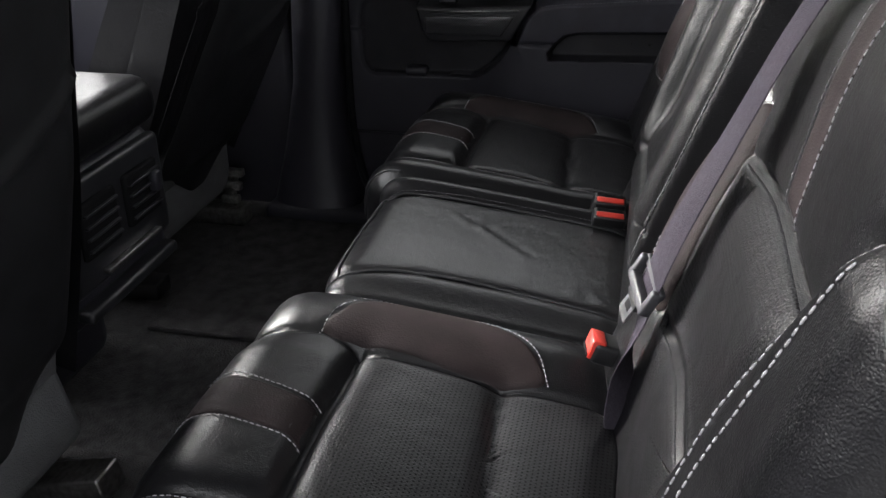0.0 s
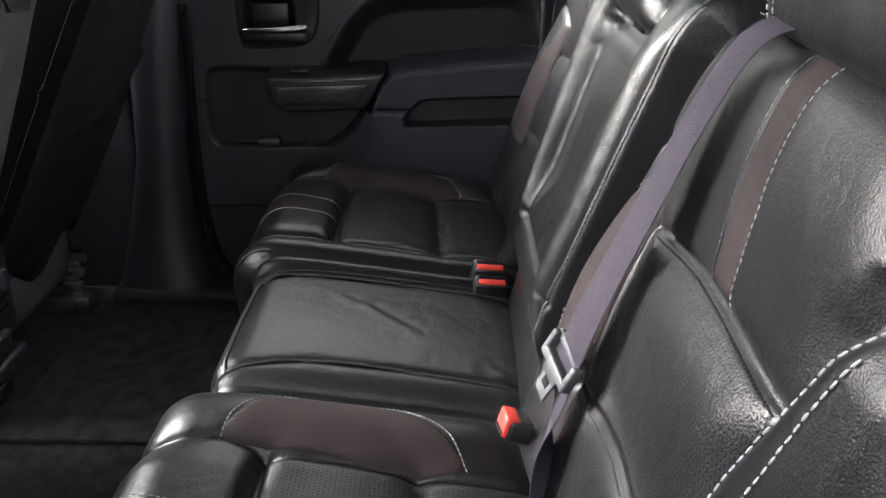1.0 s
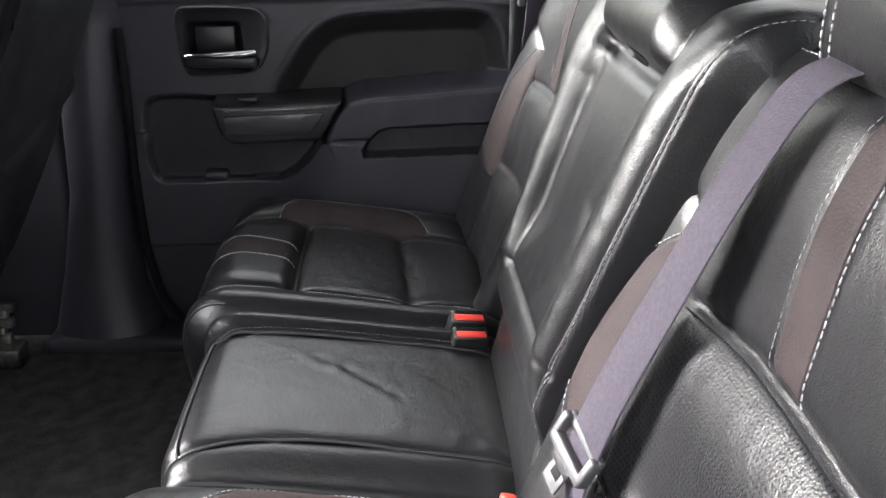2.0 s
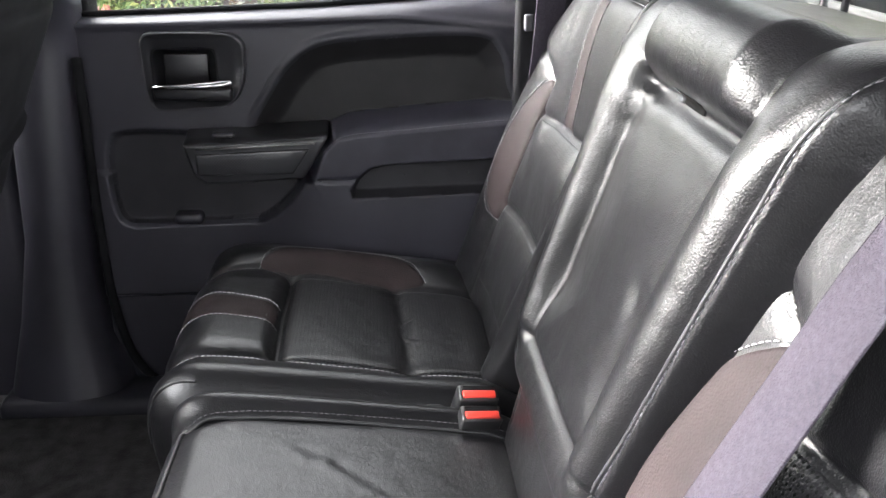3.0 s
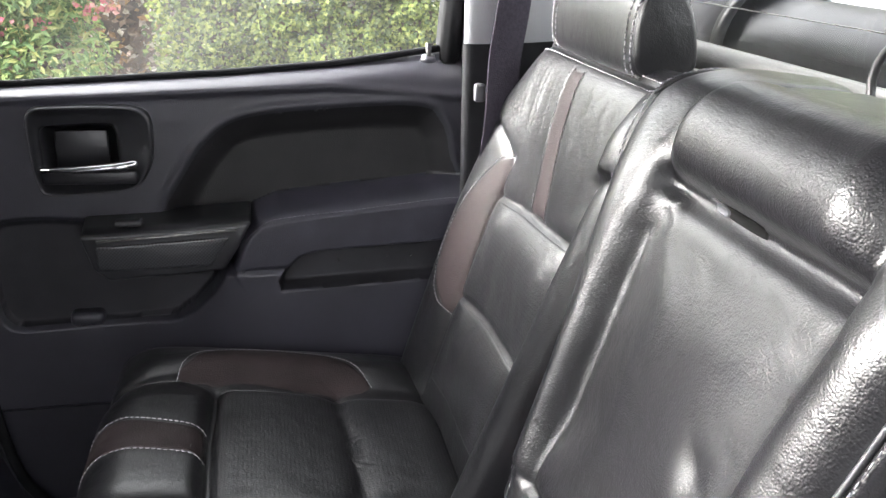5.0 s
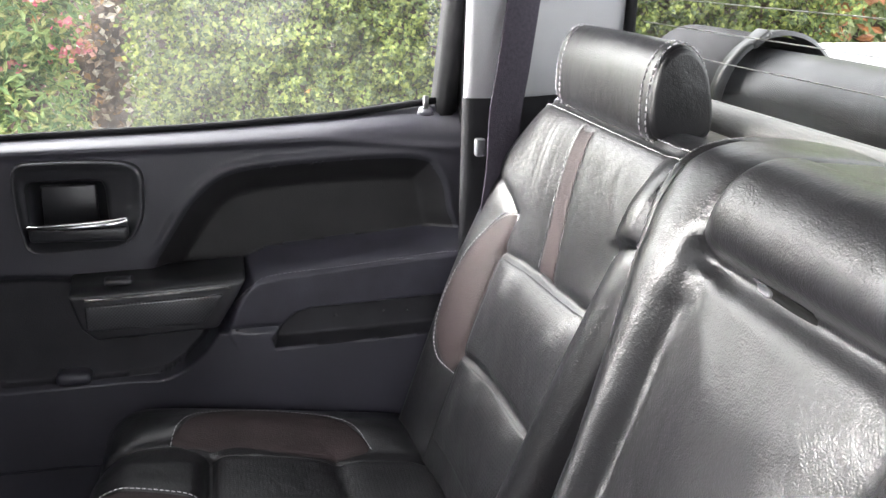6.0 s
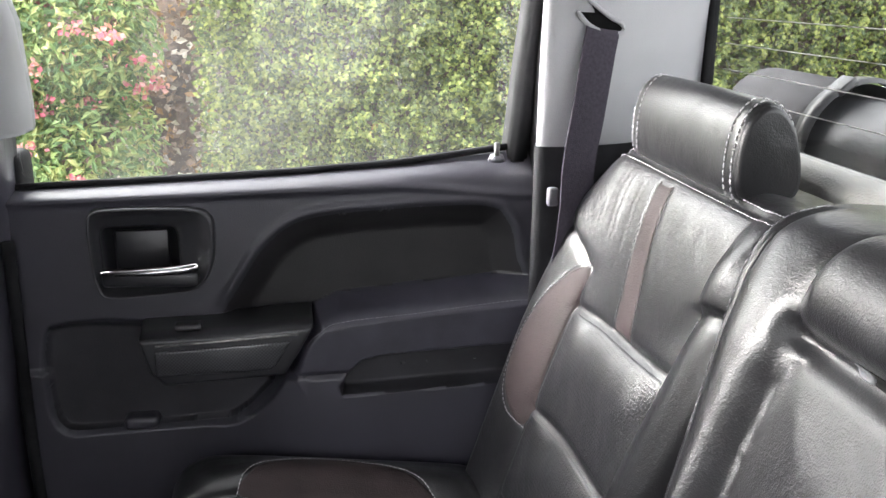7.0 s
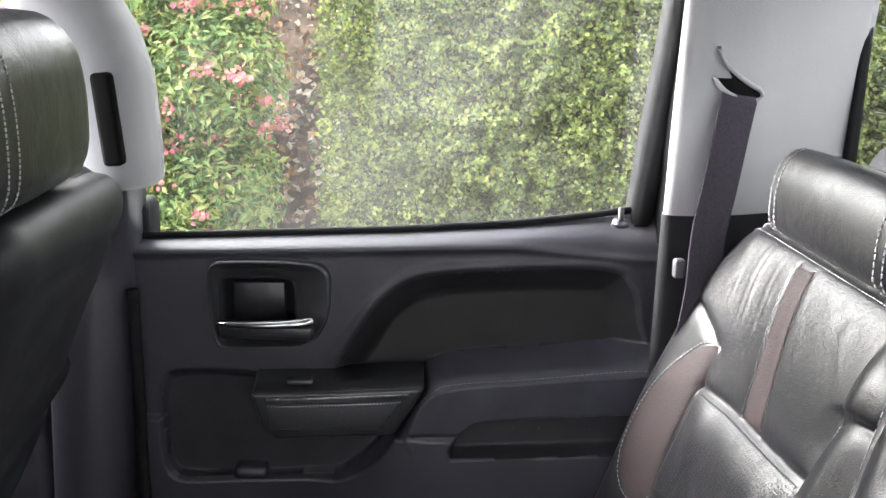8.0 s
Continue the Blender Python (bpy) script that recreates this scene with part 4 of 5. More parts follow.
def sweep_plan(plan, heights):
    """A wall that follows a plan line, at given heights with offsets in x."""
    v, f = [], []
    n = len(plan)
    for z, dx in heights:
        v += [(x + dx, y, z) for x, y in plan]
    for k in range(len(heights) - 1):
        for j in range(n - 1):
            f.append((k * n + j, k * n + j + 1, (k + 1) * n + j + 1, (k + 1) * n + j))
    return v, f


slab("floor", (-0.78, -0.3, 0.06), (0.78, 2.2, 0.11), CARPET, "black carpeted cab floor", "floor")
slab("ceiling", (-0.74, -0.32, 1.27), (0.74, 1.15, 1.31), HEADLINER, "grey cloth headliner", "ceiling")
slab("trim_roof_far", (0.7, -0.3, 1.19), (0.82, 1.5, 1.31), HEADLINER, "grey cloth roof rail over the far doors", "roof rail", 0.02)
slab("trim_roof_near", (-0.82, -0.3, 1.19), (-0.7, 1.5, 1.31), HEADLINER, "grey cloth roof rail over the near doors", "roof rail", 0.02)
# rear pillar beside the far seat
plan = smooth_line([(0.73, -0.04), (0.7, -0.018), (0.676, -0.001), (0.664, -0.004), (0.66, -0.018), (0.66, -0.04), (0.668, -0.09), (0.685, -0.14), (0.705, -0.2), (0.72, -0.25)], 60)
pillar = tagged(new("wall_pillar_rear"), "pale grey plastic rear pillar cover with a belt slot", "pillar", "", "structure")
v, f = sweep_plan(plan, [(0.82, 0.0), (0.823, -0.003), (0.9, -0.005), (1.0, -0.013), (1.1, -0.025), (1.28, -0.05)])
solid("upper_cover", v, f, GREY_TRIM, pillar, "pale grey upper cover")
v, f = sweep_plan(plan, [(0.1, 0.012), (0.6, 0.01), (0.82, 0.004)])
solid("lower_cover", v, f, DULL_PLASTIC, pillar, "black lower cover")


def on_pillar(y, z, off=0.0):
    x = np.interp(y, plan[::-1, 1], plan[::-1, 0]) + np.interp(z, [0.82, 0.9, 1.0, 1.1, 1.28], [0, -0.005, -0.013, -0.025, -0.05])
    return (x - off, y, z)


slot = smooth_line([(-0.036, 1.022), (-0.043, 1.02), (-0.052, 1.004), (-0.068, 0.991), (-0.086, 0.98), (-0.1, 0.973), (-0.104, 0.966), (-0.098, 0.961), (-0.08, 0.962), (-0.06, 0.969), (-0.046, 0.98), (-0.036, 0.996), (-0.032, 1.012)], 60, True)
c = slot.mean(0)
v = [on_pillar(y, z, 0.0025) for y, z in slot] + [on_pillar(*c, 0.0025)]
# flat patch on the cover; the slot's inner shade is its colour
solid("belt_slot", v, [(k, (k + 1) % 60, 60) for k in range(60)], SHADE_BLACK, pillar, "belt slot patch painted black for its shade", smooth=False)
rim = [on_pillar(y, z, 0.002) for y, z in np.vstack([slot, slot[:1]])]
solid("slot_rim", *tube(rim, 0.003, 6, caps=False), GREY_TRIM, pillar)


def ribbon(pts, width, across, thick=0.0014):
    """A flat strap along points, with the given way across it at each."""
    p = smooth_line(pts, 60)
    a = np.array([Vector(q).normalized() for q in smooth_line(across, 60)])
    t = np.gradient(p, axis=0)
    n = np.cross(t, a)
    n /= np.linalg.norm(n, axis=1)[:, None]
    v = []
    for s, d in ((-0.5, 0), (-0.46, 0.6), (0.46, 0.6), (0.5, 0), (0.46, -0.6), (-0.46, -0.6)):
        v.append(p + a * s * width + n * d * thick)
    v = np.stack(v, 1).reshape(-1, 3)
    f = [(k * 6 + j, k * 6 + (j + 1) % 6, k * 6 + 6 + (j + 1) % 6, k * 6 + 6 + j) for k in range(59) for j in range(6)]
    return v, outward(v, f)


belt = thing("seat_belt", "dark grey seat belt hanging from a pillar slot", "seat belt", group="seat belts")
pts = [np.array(on_pillar(-0.078, 0.99, -0.03)), np.array(on_pillar(-0.074, 0.966, 0.003)), np.array(on_pillar(-0.07, 0.945, 0.008)), np.array(on_pillar(-0.058, 0.86, 0.016)), np.array(on_pillar(-0.048, 0.8, 0.022)), np.array(on_pillar(-0.04, 0.7, 0.03)), np.array(on_pillar(-0.03, 0.5, 0.03))]
solid("webbing", *ribbon(pts, 0.047, [(0.15, -1, -0.25)] * 3 + [(0.2, -1, -0.1)] * 4), WEBBING, belt)
part("guide", block((0.632, -0.022, 0.748), (0.645, -0.008, 0.772), 0.004, 3), LATCH, belt, "grey plastic belt stop")

# rear wall below the glass, its ledge and the rear window
rear = tagged(new("wall_rear"), "grey vinyl panel behind the bench", "wall", "", "structure")
prof = smooth_line([(-0.19, 0.2), (-0.192, 0.7), (-0.194, 0.8), (-0.19, 0.815), (-0.192, 0.832), (-0.204, 0.842), (-0.23, 0.842), (-0.26, 0.838)], 50)
v = [(x, y, z) for x in (-0.74, 0.74) for y, z in prof]
solid("panel", v, [(k, k + 1, 51 + k, 50 + k) for k in range(49)], SHELF, rear)
part("outer_panel", block((-0.78, -0.33, 0.1), (0.78, -0.28, 0.82), 0.01), DULL_PLASTIC, rear)
part("top_rail", block((-0.74, -0.3, 1.16), (0.74, -0.2, 1.3), 0.01), HEADLINER, rear)
win = tagged(new("window_1"), "rear cab window with thin heating wires", "window", "", "structure")
pane = solid("pane", [(-0.71, -0.2425, 0.82), (0.71, -0.2425, 0.82), (0.71, -0.2425, 1.2), (-0.71, -0.2425, 1.2)], [(3, 2, 1, 0)], REAR_GLASS, win, smooth=False)
pane.visible_shadow = False
for z in (0.885, 0.917, 0.949, 0.981, 1.013, 1.045, 1.077, 1.109):
    solid("heating_wire", *tube([(-0.66, -0.2418, z), (0.0, -0.2418, z + 0.001), (0.66, -0.2418, z)], 0.0006, 6), STEEL, win)
part("seal", block((0.7, -0.25, 0.82), (0.725, -0.235, 1.2), 0.004), RUBBER, win)
part("seal", block((-0.725, -0.25, 0.82), (-0.7, -0.235, 1.2), 0.004), RUBBER, win)
# middle pillar beside the front seat
mid = tagged(new("wall_pillar_middle"), "middle pillar, pale grey above and black below", "pillar", "", "structure")


def pillar_piece(y0, y1, z, r=0.02, x=0.72):
    """Rounded cover: front and rear limits by height."""
    v, f, n = [], [], 14
    for a, b, h, dx in zip(y0, y1, z, x):
        for k in range(n):
            t = math.pi * k / (n - 1)
            v.append((dx + 0.09 - 0.09 * max(0.0, math.sin(t)) ** 0.5, (a + b) / 2 - (b - a) / 2 * math.cos(t), h))
    for i in range(len(z) - 1):
        f += [(i * n + k, i * n + k + 1, (i + 1) * n + k + 1, (i + 1) * n + k) for k in range(n - 1)]
    f.append(tuple(range(n)))
    return v, f


v, f = pillar_piece((0.64, 0.637, 0.636, 0.64, 0.655, 0.68, 0.74), (0.74, 0.74, 0.75, 0.77, 0.79, 0.81, 0.86), (0.832, 0.838, 0.87, 0.97, 1.03, 1.08, 1.28), x=(0.715, 0.712, 0.71, 0.705, 0.70, 0.69, 0.65))
solid("upper_cover", v, f, GREY_TRIM, mid, "pale grey upper cover")
# solid block, no recess; black colour gives the opening's shade
part("belt_opening", block((0.7, 0.664, 0.865), (0.72, 0.69, 0.978), 0.006, 2, Euler((radians(-5), 0, 0)).to_matrix().to_4x4()), SHADE_BLACK, mid, "belt opening block painted black for its shade")
v, f = pillar_piece((0.665, 0.668, 0.69, 0.69, 0.64), (0.78, 0.79, 0.8, 0.83, 0.86), (0.835, 0.7, 0.4, 0.25, 0.1), x=(0.72, 0.715, 0.705, 0.70, 0.66))
solid("lower_cover", v, f, DOOR_PLASTIC, mid, "black lower cover")
sill = smooth_line([(0.68, 0.664, 0.7), (0.69, 0.668, 0.4), (0.7, 0.66, 0.24), (0.7, 0.63, 0.15), (0.7, 0.57, 0.11), (0.7, 0.4, 0.1), (0.7, 0.1, 0.1)], 60)
solid("door_seal", *tube(sill + np.array([0.05, 0.004, 0]), 0.008, 8), RUBBER, mid)
# added filler; stops outside light leaking between lining and pillar
part("jamb_filler", block((0.79, 0.66, 0.05), (0.86, 0.9, 0.8), 0.01), RUBBER, mid)
part("sill_cover", block((0.66, -0.1, 0.08), (0.76, 0.86, 0.135), 0.015, 3), DOOR_PLASTIC, mid)
# the near rear door stands open
near_door = tagged(new("door_2"), "open black rear door of the near side", "door", "", "structure")
turn = Matrix.Translation((-0.8, 0.7, 0)) @ Euler((0, 0, radians(-70))).to_matrix().to_4x4()
for name, lo, hi, mat in (("lining", (-0.06, -0.72, 0.08), (0.03, 0.0, 0.76), DOOR_PLASTIC), ("upper_frame", (-0.03, -0.72, 1.2), (0.0, 0.0, 1.26), DOOR_PLASTIC), ("rear_frame", (-0.03, -0.72, 0.76), (0.0, -0.68, 1.2), DOOR_PLASTIC), ("front_frame", (-0.03, -0.04, 0.76), (0.0, 0.0, 1.2), DOOR_PLASTIC)):
    bm = block(lo, hi, 0.012, 2)
    bm.transform(turn)
    part(name, bm, mat, near_door)
# front end of the cab, plain
slab("wall_front_far", (0.74, 0.8, 0.05), (0.8, 2.0, 0.76), DOOR_PLASTIC, "black front door lining", "wall", 0.02)
slab("wall_front_near", (-0.8, 0.8, 0.05), (-0.74, 2.0, 0.76), DOOR_PLASTIC, "black front door lining", "wall", 0.02)
slab("wall_dash", (-0.76, 1.55, 0.05), (0.76, 2.1, 0.78), SOFT_VINYL, "black dashboard", "wall", 0.06)
slab("wall_pillar_near", (-0.8, 0.7, 0.05), (-0.72, 0.82, 1.28), DOOR_PLASTIC, "black near middle pillar", "pillar", 0.02)
slab("wall_rear_near", (-0.8, -0.3, 0.05), (-0.72, -0.04, 1.28), GREY_TRIM, "pale grey near rear pillar", "pillar", 0.02)
slab("trim_screen_far", (0.68, 1.3, 0.75), (0.74, 1.38, 1.3), GREY_TRIM, "grey windscreen pillar", "pillar", 0.02)
slab("trim_screen_near", (-0.74, 1.3, 0.75), (-0.68, 1.38, 1.3), GREY_TRIM, "grey windscreen pillar", "pillar", 0.02)

# ---- front seats and console ----


def front_seat():
    seat = thing("front_seat", "black leather front seat with a plastic back shell and map pocket", "car seat", group="front seats", at=(0.44, 1.0, 0.11))
    prof = [(0.95, 0.2), (0.915, 0.26), (0.84, 0.4), (0.765, 0.55), (0.7, 0.7), (0.655, 0.8), (0.645, 0.84), (0.66, 0.865), (0.69, 0.87)]
    pocket = [(0.4, 0.545), (0.47, 0.555), (0.56, 0.575), (0.63, 0.605), (0.655, 0.625)]

    def relief(u, v):
        d = near_line(u, v, pocket)
        h = 0.008 * bell(d, 0.006) + 0.01 * step(v, 0.3, 0.34) * (1 - step(v, 0.52, 0.6)) * bell(u - 0.52, 0.12)
        return h - 0.1 * (1 - step(v, 0.2, 0.34)) * step(np.abs(u - 0.52), 0.02, 0.2) - 0.004 * bell(v - 0.78, 0.005)

    skin = Skin(prof, 0.2, 0.88, 0.33, 0.685, relief, 0.05, 0.06)
    skin.mesh("back_shell", SHELL, seat, 0.008, "black plastic back shell with map pocket")

    def side(u, v):
        return -0.004 * bell(v - 0.62, 0.006) - 0.004 * bell(np.abs(u - 0.44) - 0.15, 0.005)

    wide = Skin([(0.97, 0.22), (0.945, 0.27), (0.87, 0.4), (0.795, 0.55), (0.72, 0.7), (0.672, 0.8), (0.668, 0.845), (0.69, 0.875), (0.74, 0.875), (0.79, 0.85), (0.85, 0.7), (0.93, 0.5), (1.03, 0.3)], 0.2, 0.88, 0.19, 0.70, side, 0.06, 0.05)
    wide.mesh("backrest", LEATHER, seat, 0.01)
    tagged(solid("stitching", *join(wide.stitches([(0.24, 0.792), (0.44, 0.8), (0.66, 0.79)]) + wide.stitches([(0.26, 0.3), (0.255, 0.6), (0.26, 0.8)])), DARK_THREAD, seat), "dark sewing thread", kind="stuff")
    part("cushion", block((0.2, 0.95, 0.27), (0.69, 1.5, 0.42), 0.05, 4), LEATHER, seat)
    panel = Skin([(1.0, 0.13), (0.95, 0.23), (0.872, 0.4), (0.83, 0.48)], 0.13, 1.0, 0.29, 0.69, lambda u, v: 0 * u, 0.03, 0.05)
    panel.mesh("back_skirt", FELT, seat, 0.02, "grey felt skirt")
    part("side_skirt", block((0.3, 0.93, 0.17), (0.68, 1.45, 0.29), 0.02, 2), FELT, seat, "grey felt skirt")
    # padded headrest on two posts
    n = 32
    prof = smooth_line([(0.66, 0.885), (0.65, 0.95), (0.66, 1.02), (0.695, 1.05), (0.74, 1.04), (0.765, 0.99), (0.76, 0.9), (0.71, 0.875)], n, True)
    c = prof.mean(0)
    xs, ss = [-0.145, -0.143, -0.135, -0.12, -0.09, 0, 0.09, 0.12, 0.135, 0.143, 0.145], [0.3, 0.78, 0.92, 0.98, 1, 1.02, 1, 0.98, 0.92, 0.78, 0.3]
    v = [(0.44 + x, *(c + (q - c) * s)) for x, s in zip(xs, ss) for q in prof]
    f = [(i * n + k, (i + 1) * n + k, (i + 1) * n + (k + 1) % n, i * n + (k + 1) % n) for i in range(len(xs) - 1) for k in range(n)]
    f += [tuple(range(n)), tuple(range(len(v) - n, len(v)))]
    solid("headrest", v, f, LEATHER, seat, "black leather headrest")
    sew = []
    for x in (-0.085, -0.062):
        loop = np.array([(0.44 + x, y, z) for y, z in c + (smooth_line(prof, 300, True) - c) * 1.01])
        for k in range(0, 298, 3):
            sew.append(tube(loop[k : k + 3], 0.0009, 5))
    tagged(solid("stitching", *join(sew), THREAD, seat), "pale grey sewing thread", kind="stuff")
    for x in (-0.07, 0.07):
        solid("post", *tube([(0.44 + x, 0.715, 0.84), (0.44 + x, 0.712, 0.9)], 0.007, 10), CHROME, seat, "chrome headrest post")
        solid("post_sleeve", *tube([(0.44 + x, 0.715, 0.866), (0.44 + x, 0.714, 0.883)], 0.013, 12), CHROME, seat)
    # floor track with bare metal ends
    part("seat_rail", block((0.6, 0.88, 0.112), (0.65, 1.4, 0.15), 0.004), STEEL, seat, "steel seat rail")
    part("seat_rail", block((0.26, 0.9, 0.112), (0.31, 1.4, 0.145), 0.004), BUCKLE, seat)
    bm = bmesh.new()
    for k in range(5):
        q = block((0.625 + 0.008 * k, 0.9 + 0.012 * (k % 2), 0.15 + 0.012 * k), (0.645 + 0.008 * k, 0.94, 0.168 + 0.012 * k), 0.004)
        me = bpy.data.meshes.new("tmp")
        q.to_mesh(me)
        q.free()
        bm.from_mesh(me)
        bpy.data.meshes.remove(me)
    part("recliner_bracket", bm, STEEL, seat, "steel bracket and wiring")
    return seat


FELT = material("grey_felt", (0.1, 0.1, 0.104), 0.95, grain=0.001, grain_size=0.002, vary=0.1)
seat = front_seat()
driver = copy_thing(seat, pose(-0.44, 0.8, 0.11, -13))
for ob in driver.children:
    if ob.name.startswith("recliner_bracket"):
        bpy.data.objects.remove(ob)


def console():
    top = thing("centre_console", "black centre console with padded lid, rear vents and a bin", "console", at=(0.0, 0.8, 0.11))
    part("body", block((-0.14, 0.79, 0.27), (0.15, 1.5, 0.5), 0.03, 3), DOOR_PLASTIC, top)
    part("foot", block((-0.1, 0.9, 0.11), (0.11, 1.5, 0.29), 0.03, 3), DOOR_PLASTIC, top)
    part("lid", block((-0.145, 0.775, 0.5), (0.155, 1.25, 0.575), 0.032, 4), LEATHER, top, "padded black leather lid")
    part("rear_panel", block((-0.125, 0.778, 0.33), (0.135, 0.8, 0.49), 0.01, 3), GLOSS_PLASTIC, top)
    part("bin_lip", block((-0.12, 0.765, 0.295), (0.125, 0.795, 0.315), 0.008, 3), GLOSS_PLASTIC, top)
    for x in (-0.055, 0.06):
        part("vent", block((x - 0.045, 0.77, 0.38), (x + 0.045, 0.782, 0.46), 0.008, 3), RUBBER, top)
        for k in range(4):
            part("vent_slat", block((x - 0.04, 0.765, 0.392 + 0.017 * k), (x + 0.04, 0.775, 0.396 + 0.017 * k), 0.001), GLOSS_PLASTIC, top)
    part("vent_tab", block((0.075, 0.757, 0.415), (0.09, 0.772, 0.445), 0.003), DOOR_PLASTIC, top)
    part("outlet_cover", block((-0.06, 0.768, 0.345), (0.09, 0.782, 0.352), 0.002), STEEL, top)


console()

# floor mats
for lo, hi in (((-0.66, 0.42, 0.112), (-0.16, 0.9, 0.122)), ((0.16, 0.42, 0.112), (0.64, 0.87, 0.122))):
    ob = part("floor_mat", block(lo, hi, 0.004, 2), MAT_RUBBER, None)
    tagged(ob, "charcoal carpet floor mat behind a front seat", "floor mat", "floor mats")

# ---- belts and buckles on the bench ----
belt = thing("seat_belt", "grey-violet lap belt lying over the near seat back", "seat belt", group="seat belts")
pts = [(-0.352, -0.12, 0.83), (-0.348, -0.092, 0.842), (-0.336, -0.064, 0.826), (-0.322, -0.035, 0.765), (-0.307, -0.004, 0.68), (-0.292, 0.03, 0.585), (-0.282, 0.052, 0.512)]
solid("webbing", *ribbon(pts, 0.047, [(1, 0, 0), (1, 0.02, 0.05), (1, 0.05, 0.1), (1, 0.05, 0.18), (1, 0.08, 0.22), (1, 0.15, 0.25), (0.95, 0.22, 0.26)]), WEBBING, belt, "grey-violet webbing")
pts = [(-0.283, 0.05, 0.512), (-0.291, 0.058, 0.48), (-0.296, 0.068, 0.44), (-0.296, 0.066, 0.39), (-0.29, 0.06, 0.35)]
solid("lap_webbing", *ribbon(pts, 0.042, [(0.95, 0.22, 0.26), (0.9, 0.1, 0.2), (0.7, -0.5, 0), (0.4, -0.9, 0), (0.4, -0.9, 0)]), WEBBING, belt, "grey-violet webbing")
# latch plate: an open plastic frame with a steel tongue
across, down = Vector((0.95, 0.22, 0.26)).normalized(), Vector((0.15, 0.44, -0.88)).normalized()
down = (down - across * down.dot(across)).normalized()
spot = Vector((-0.278, 0.0585, 0.5105))
m = Matrix((across, across.cross(down), -down)).transposed().to_4x4()
m.translation = spot
for name, lo, hi, r, mat, label in (
    ("latch_frame", (-0.03, -0.005, -0.0055), (0.03, 0.006, 0.0055), 0.0025, LATCH, "grey plastic latch plate"),
    ("latch_side", (-0.031, -0.005, -0.004), (-0.022, 0.006, 0.024), 0.0028, LATCH, ""),
    ("latch_side", (0.022, -0.005, -0.004), (0.031, 0.006, 0.024), 0.0028, LATCH, ""),
    ("latch_bar", (-0.03, -0.007, 0.017), (0.03, 0.0, 0.026), 0.0025, LATCH, ""),
    ("tongue", (-0.012, -0.001, -0.034), (0.012, 0.0015, -0.003), 0.0006, BARE, "steel tongue"),
    ("tongue_slot", (-0.006, -0.0014, -0.024), (0.006, 0.002, -0.014), 0.0004, RUBBER, ""),
    ("tongue_cover", (-0.016, -0.003, -0.014), (0.016, 0.0035, -0.003), 0.0015, BUCKLE, "black tongue cover"),
):
    bm = block(lo, hi, r, 3)
    bm.transform(m)
    part(name, bm, mat, belt, label)


def buckle(name, at, rz, tilt, buttons, label):
    top = thing(name, label, "belt buckle", group="belt buckles", at=at)
    m = Matrix.Translation(at) @ Euler((radians(tilt), 0, radians(rz))).to_matrix().to_4x4()
    for k, dx in enumerate(buttons):
        bm = block((dx - 0.017, -0.075, -0.012), (dx + 0.017, -0.002, 0.012), 0.005, 3)
        bm.transform(m)
        part("housing", bm, BUCKLE, top, "black buckle housing")
        bm = block((dx - 0.0145, -0.014, -0.0095), (dx + 0.0145, 0.002, 0.0135), 0.0025, 2)
        bm.transform(m)
        b = part("button", bm, RED, top, "red release button")
        bm = block((dx - 0.0125, 0.0, -0.0085), (dx + 0.0125, 0.003, -0.004), 0.0005, 1)
        bm.transform(m)
        part("slot", bm, RUBBER, top, "dark latch slot")
    return top


buckle("belt_buckle", (-0.22, 0.104, 0.41), 10, 18, (0.0,), "black belt buckle with a red button beside the near cushion")


def upright_buckles():
    top = thing("belt_buckle", "paired belt buckles with red buttons in the bench gap", "belt buckle", group="belt buckles", at=(0.178, 0.1, 0.34))
    m = Matrix.Translation((0.178, 0.102, 0.4)) @ Euler((radians(8), radians(-22), radians(6))).to_matrix().to_4x4()
    for dx, dz in ((-0.013, 0.0), (0.013, 0.004)):
        for name, lo, hi, r, mat, label in (
            ("housing", (dx - 0.0115, -0.024, -0.075), (dx + 0.0115, 0.024, dz), 0.004, BUCKLE, "black buckle housing"),
            ("button", (dx - 0.0085, -0.02, -0.02), (dx + 0.0015, 0.02, dz + 0.002), 0.002, RED, "red release button"),
            ("slot", (dx + 0.0025, -0.019, -0.01), (dx + 0.0085, 0.019, dz + 0.0008), 0.0006, RUBBER, "dark latch slot"),
        ):
            bm = block(lo, hi, r, 2)
            bm.transform(m)
            part(name, bm, mat, top, label)
    bm = block((-0.026, 0.026, -0.09), (0.028, 0.06, -0.03), 0.012, 3)
    bm.transform(m)
    part("boot", bm, BUCKLE, top, "black plastic buckle boot")


upright_buckles()

# cable standing behind the bench
cable = thing("cable", "thin black cable hanging behind the middle seat back", "cable")
line = smooth_line([(0.06, -0.184, 0.6), (0.064, -0.182, 0.82), (0.072, -0.18, 0.845), (0.072, -0.18, 0.87), (0.06, -0.182, 0.888), (0.045, -0.184, 0.89), (0.036, -0.183, 0.87), (0.04, -0.182, 0.83), (0.04, -0.184, 0.6)], 60)
solid("cord", *tube(line, 0.0035, 8), BUCKLE, cable)

# ---- outside ----


